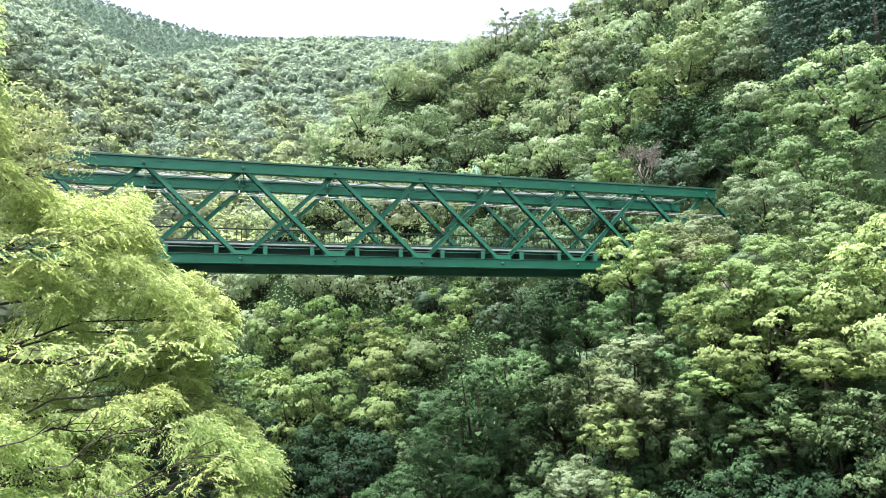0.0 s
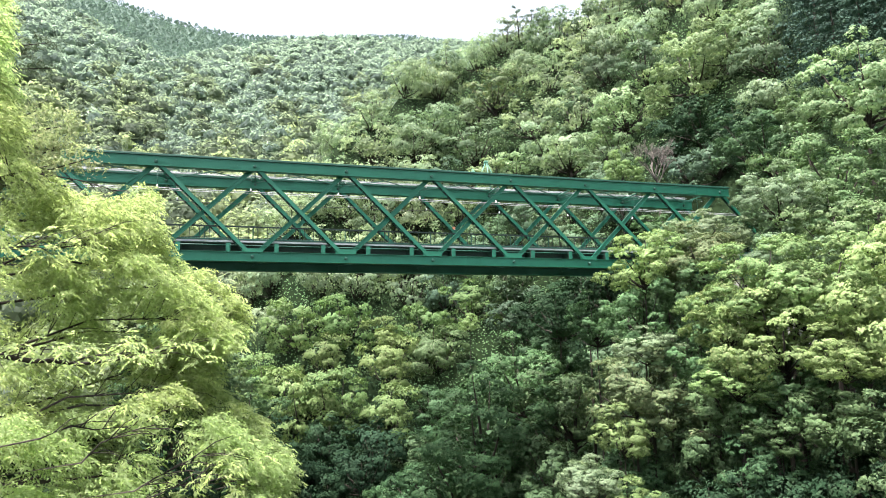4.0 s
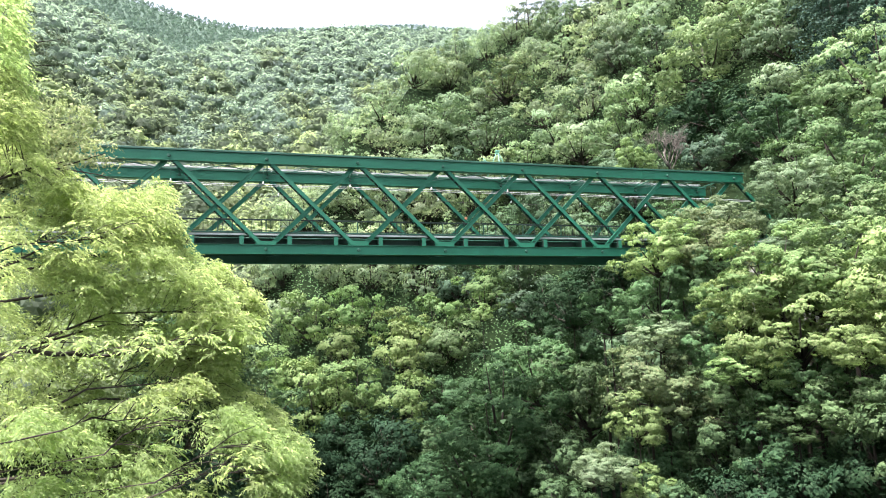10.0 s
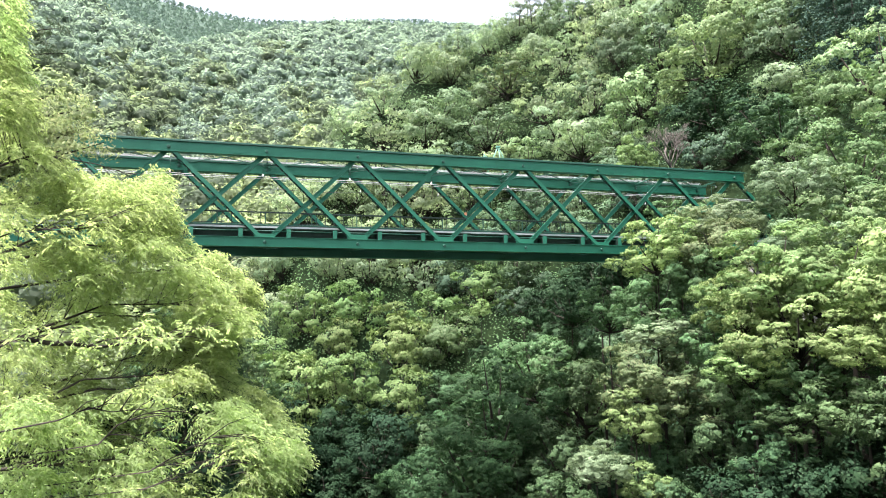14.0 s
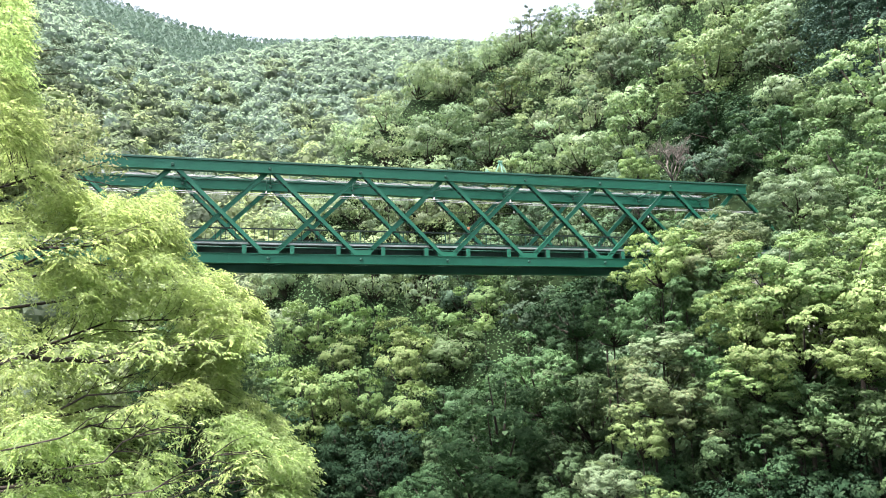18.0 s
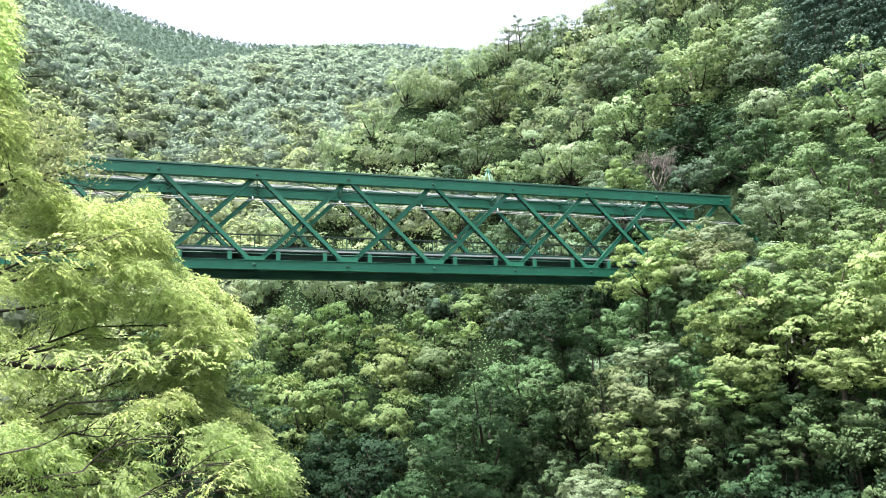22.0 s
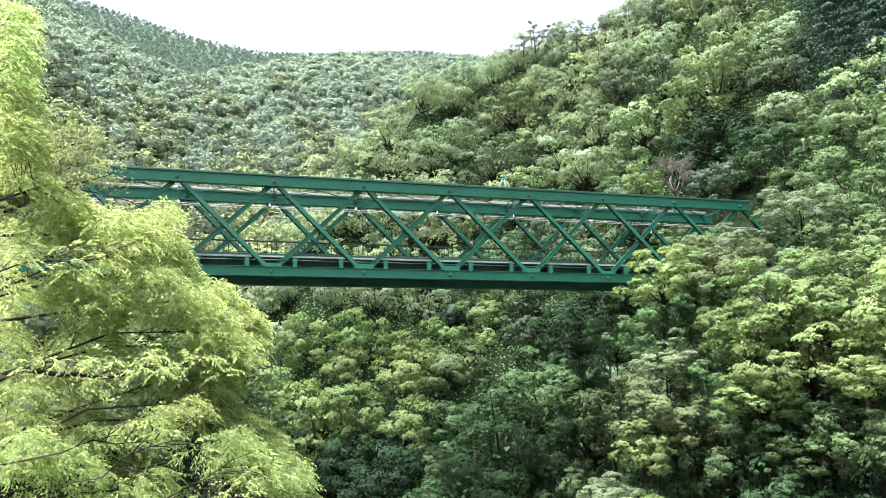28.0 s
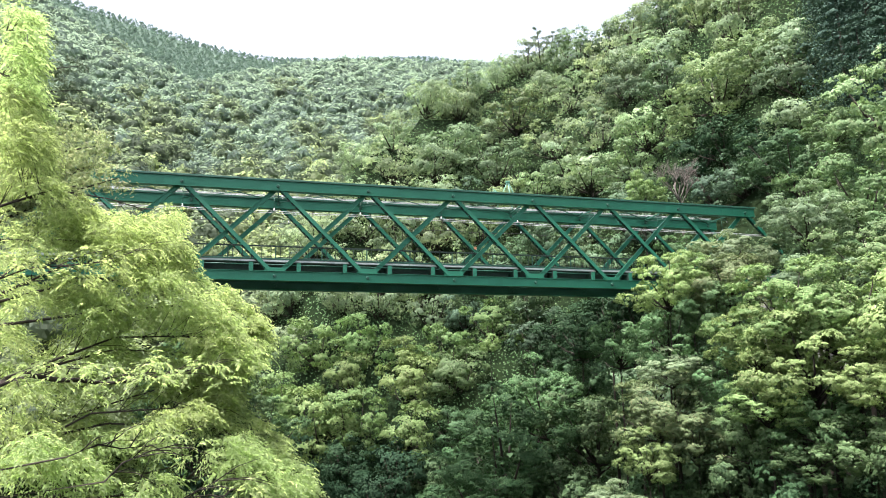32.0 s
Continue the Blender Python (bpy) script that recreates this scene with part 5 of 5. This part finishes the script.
def build_floor():
    """Cross beams on the bottom chords, stringers, walkway boards and the pipe under it."""
    # cross beams in near black: the shade under the deck is painted on
    for k in range(-2 * HALF, 2 * HALF):
        x = k * P / 2 + P / 4
        beam = box("cross_beam", (x, WID / 2, 0.62), (0.22, WID + 0.44, 0.50), IRON_AND_SHADE, bridge, "cross beam with green end plates, under-deck shade painted in", 0.01)
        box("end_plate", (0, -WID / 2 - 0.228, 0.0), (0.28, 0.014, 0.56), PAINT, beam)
    # stringers darkened likewise, to paint the shade under the deck
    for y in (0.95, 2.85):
        box("stringer", (0, y, 0.84), (2 * HALF * P, 0.26, 0.56), IRON_AND_SHADE, bridge)
    box("fascia", (0, 0.17, 1.055), (2 * HALF * P, 0.05, 0.11), FASCIA, bridge, "pale grey edge beam of the walkway")
    box("kerb_angle", (0, 0.17, 1.20), (2 * HALF * P, 0.05, 0.10), PAINT_OLD_AND_SHADE, bridge, "weathered green toe board")
    box("pipe", (0, 0.10, 0.80), (2 * HALF * P, 0.06, 0.06), PAINT_OLD_AND_SHADE, bridge, "thin green service pipe", 0.02)
    for y in (0.50, 4.40):
        n = 34
        for i in range(n):
            ln = 2 * HALF * P / n
            box("walkway_board", ((i - n / 2 + 0.5) * ln, y, 1.115), (ln - 0.02, 0.62, 0.10), BOARD, bridge, "grey walkway board" if i == 0 else "", 0.008)
    for k in range(-HALF, HALF):        # lateral bars under the floor
        for q in (-1, 1):
            box("floor_brace", ((k + 0.5) * P, WID / 2, 0.24 + 0.03 * q), (math.hypot(P, WID - 0.4), 0.12, 0.04), PAINT_OLD_AND_SHADE, bridge,
                turn=Matrix.Rotation(math.atan2(WID - 0.4, P) * q, 4, "Z"))


build_floor()


def build_railing():
    """The walkway's iron railing: main posts, thin balusters and two rails."""
    rail = thing("railing", pose(0, 0.26, 1.17), "dark green iron railing along the bridge walkway", "railing")
    span = 2 * HALF * P
    box("top_rail", (0, 0, 0.90), (span, 0.07, 0.095), IRON_AND_SHADE, rail, "dark iron top rail", 0.01)
    box("mid_rail", (0, 0, 0.16), (span, 0.035, 0.035), IRON_AND_SHADE, rail)
    for k in range(-2 * HALF, 2 * HALF + 1):
        box("main_post", (k * P / 2, 0.03, 0.44), (0.075, 0.075, 0.88), PAINT_OLD_AND_SHADE, rail, bevel=0.008)
    n = int(span / 0.61)
    for i in range(n):
        box("baluster", (-span / 2 + (i + 0.5) * span / n, 0.0, 0.44), (0.036, 0.036, 0.88), IRON_AND_SHADE, rail)


build_railing()


def build_track():
    """Timber sleepers and rails on the stringers."""
    track = thing("railway_track", pose(0, 2.2, 1.12), "steel railway track on dark timber sleepers across the bridge", "track")
    n = 100
    for i in range(n):
        box("sleeper", ((i - n / 2 + 0.5) * 0.6, 0, 0.09), (0.20, 2.4, 0.18), TIE, track, bevel=0.01)
    for y in (-0.72, 0.35, 0.72):
        rail = box("rail", (0, y, 0.205), (2 * HALF * P, 0.11, 0.02), RUST, track)
        box("rail_web", (0, 0, 0.065), (2 * HALF * P, 0.016, 0.11), RUST, rail)
        box("rail_head", (0, 0, 0.14), (2 * HALF * P, 0.06, 0.04), STEEL, rail)


build_track()


def sagging(p, q, sag, n=10):
    p, q = Vector(p), Vector(q)
    return [p.lerp(q, i / n) - Vector((0, 0, sag * 4 * (i / n) * (1 - i / n))) for i in range(n + 1)]


def build_wires():
    """Hangers, insulators, contact wires and the feeder on the far truss."""
    gear = thing("overhead_line", pose(0, 2.4, 5.0), "overhead contact wires hung from white insulators inside the truss", "overhead line")
    bell = tubes_mesh("insulator", [([(0, 0, 0), (0, 0, 0.03), (0, 0, 0.09), (0, 0, 0.14), (0, 0, 0.19)], [0.058, 0.07, 0.045, 0.03, 0.018], 12)], CERAMIC)
    rod = tubes_mesh("hanger_rod", [([(0, 0, 0), (0, 0, 0.92)], [0.016, 0.016], 6)], PAINT_OLD_AND_SHADE)
    for k in range(-4, 5):
        x = k * P - 0.25
        part("insulator", bell, gear, "white ceramic insulator", Matrix.Translation((x, 0, 0.05)))
        part("hanger_rod", rod, gear, at=Matrix.Translation((x, 0, 0.22)))
        box("hanger_arm", (x + 0.2, 0, 1.12), (0.50, 0.05, 0.05), PAINT_OLD_AND_SHADE, gear)
        box("clamp", (x + 0.55, 0.1, 1.00), (0.10, 0.07, 0.07), STEEL, gear, bevel=0.015)
    for dy, dz, sag, r in ((-0.03, 0.02, 0.05, 0.024), (0.05, -0.09, 0.03, 0.02), (0.16, 0.07, 0.07, 0.014)):
        for k in range(-5, 5):
            part("contact_wire", tubes_mesh("contact_wire", [(sagging((k * P - 0.25, dy, dz), ((k + 1) * P - 0.25, dy, dz), sag), [r] * 11, 5)], GALVANISED if r > 0.015 else WIRE), gear)
    feeder = thing("feeder_line", pose(0, WID - 0.30, 4.69), "thin feeder wire on white insulators along the far truss", "power line")
    for k in range(-4, 5):
        part("insulator", bell, feeder, "white ceramic insulator", Matrix.Translation((k * P + 0.8, 0, 0)))
        box("bracket", (k * P + 0.8, 0.12, 0.0), (0.05, 0.30, 0.05), PAINT_OLD_AND_SHADE, feeder)
        if k < 4:
            part("wire", tubes_mesh("feeder_wire", [(sagging((k * P + 0.8, 0, -0.02), ((k + 1) * P + 0.8, 0, -0.02), 0.10), [0.016] * 11, 5)], WIRE), feeder)
    duct = thing("cable_duct", pose(0, WID - 0.50, 6.60), "pale grey cable duct and cables along the far top chord", "cable duct")
    for k in range(-4, 4):
        box("duct", ((k + 0.5) * P, 0, 0), (P - 0.03, 0.08, 0.06), GALVANISED, duct, "galvanised duct" if k == -4 else "", 0.015)
        for j, (dy, dz, sag) in enumerate(((-0.20, 0.03, 0.06), (-0.26, -0.03, 0.07), (-0.15, 0.07, 0.03))):
            rng = random.Random(k * 7 + j)
            part("cable", tubes_mesh("cable", [(sagging((k * P, dy, dz), ((k + 1) * P, dy, dz + rng.uniform(-0.03, 0.03)), sag * rng.uniform(0.5, 1.3)), [0.015] * 11, 6)], GALVANISED), duct)
        box("saddle", (k * P, -0.1, -0.06), (0.10, 0.46, 0.05), PAINT_OLD_AND_SHADE, duct)
    mast = thing("wire_mast", pose(6.0, WID, 6.62), "small pale green three-legged steel mast on the far chord", "mast")
    for x, y in ((-1.05, 0.0), (1.15, 0.0), (0.15, -0.5)):
        part("leg", tubes_mesh("mast_leg", [([(x, y, 0), (x * 0.06, y * 0.06, 2.35)], [0.046, 0.04], 6)], PALE_PAINT), mast)
    box("cap", (0, 0, 2.42), (0.34, 0.24, 0.14), PALE_PAINT, mast, bevel=0.02)
    part("stay", tubes_mesh("mast_stay", [([(-1.3, 0, 1.55), (0.4, 0, 1.25)], [0.035, 0.035], 6)], PALE_PAINT), mast)
    part("stay", tubes_mesh("mast_stay", [([(-1.25, 0, 1.75), (-0.75, 0, 1.2)], [0.045, 0.045], 6)], PALE_PAINT), mast)
    lamp = thing("signal_marker", pose(3.05, WID - 0.18, 3.35), "small orange and white marker on the far truss", "signal")
    part("disc", disc_mesh("marker_disc", 0.12, 0.05, ORANGE, 14, 0.9), lamp)
    box("plate", (0.05, 0.02, -0.15), (0.14, 0.02, 0.16), CERAMIC, lamp)
    box("stem", (0, 0.05, -0.1), (0.05, 0.05, 0.7), PAINT_OLD_AND_SHADE, lamp)


build_wires()


def build_abutments():
    """Concrete seats under the bridge's ends."""
    for q in (-1, 1):
        x = q * (HALF * P + 0.9)
        g = float(ground_height(x + q * 1.2, WID / 2))
        low = min(g - 1.5, -3.5)
        ob = new("abutment", bar_mesh("abutment", [((x + q * 1.2, WID / 2, (low - 0.45) / 2), (2.6, WID / 2 + 1.0, (-0.45 - low) / 2), None)], CONCRETE))
        tagged(ob, "mossy concrete abutment under the bridge end", "abutment", kind="structure")


build_abutments()


# ---- movement ----
def motions():
    """The front tree's boughs stir in a light wind."""
    for k, bough in enumerate(FRONT_BOUGHS):
        rest = bough.matrix_basis.copy()
        rng = random.Random(100 + k)
        a, b, c = rng.uniform(0, 6.3), rng.uniform(0, 6.3), rng.uniform(0, 6.3)
        w1, w2 = rng.uniform(1.0, 1.5), rng.uniform(2.1, 2.9)
        rows = []
        for i in range(81):
            t = i * 0.4
            gust = 0.6 + 0.4 * math.sin(0.42 * t + 1.0)
            up = gust * (0.42 * math.sin(w1 * t + a) + 0.20 * math.sin(w2 * t + b))
            side = gust * (0.35 * math.sin(w1 * 0.83 * t + c) + 0.16 * math.sin(w2 * 1.1 * t + a))
            rows.append((t, rest @ Euler((radians(up * 0.6), radians(-up), radians(side))).to_matrix().to_4x4()))
        walk(bough, rows)


motions()
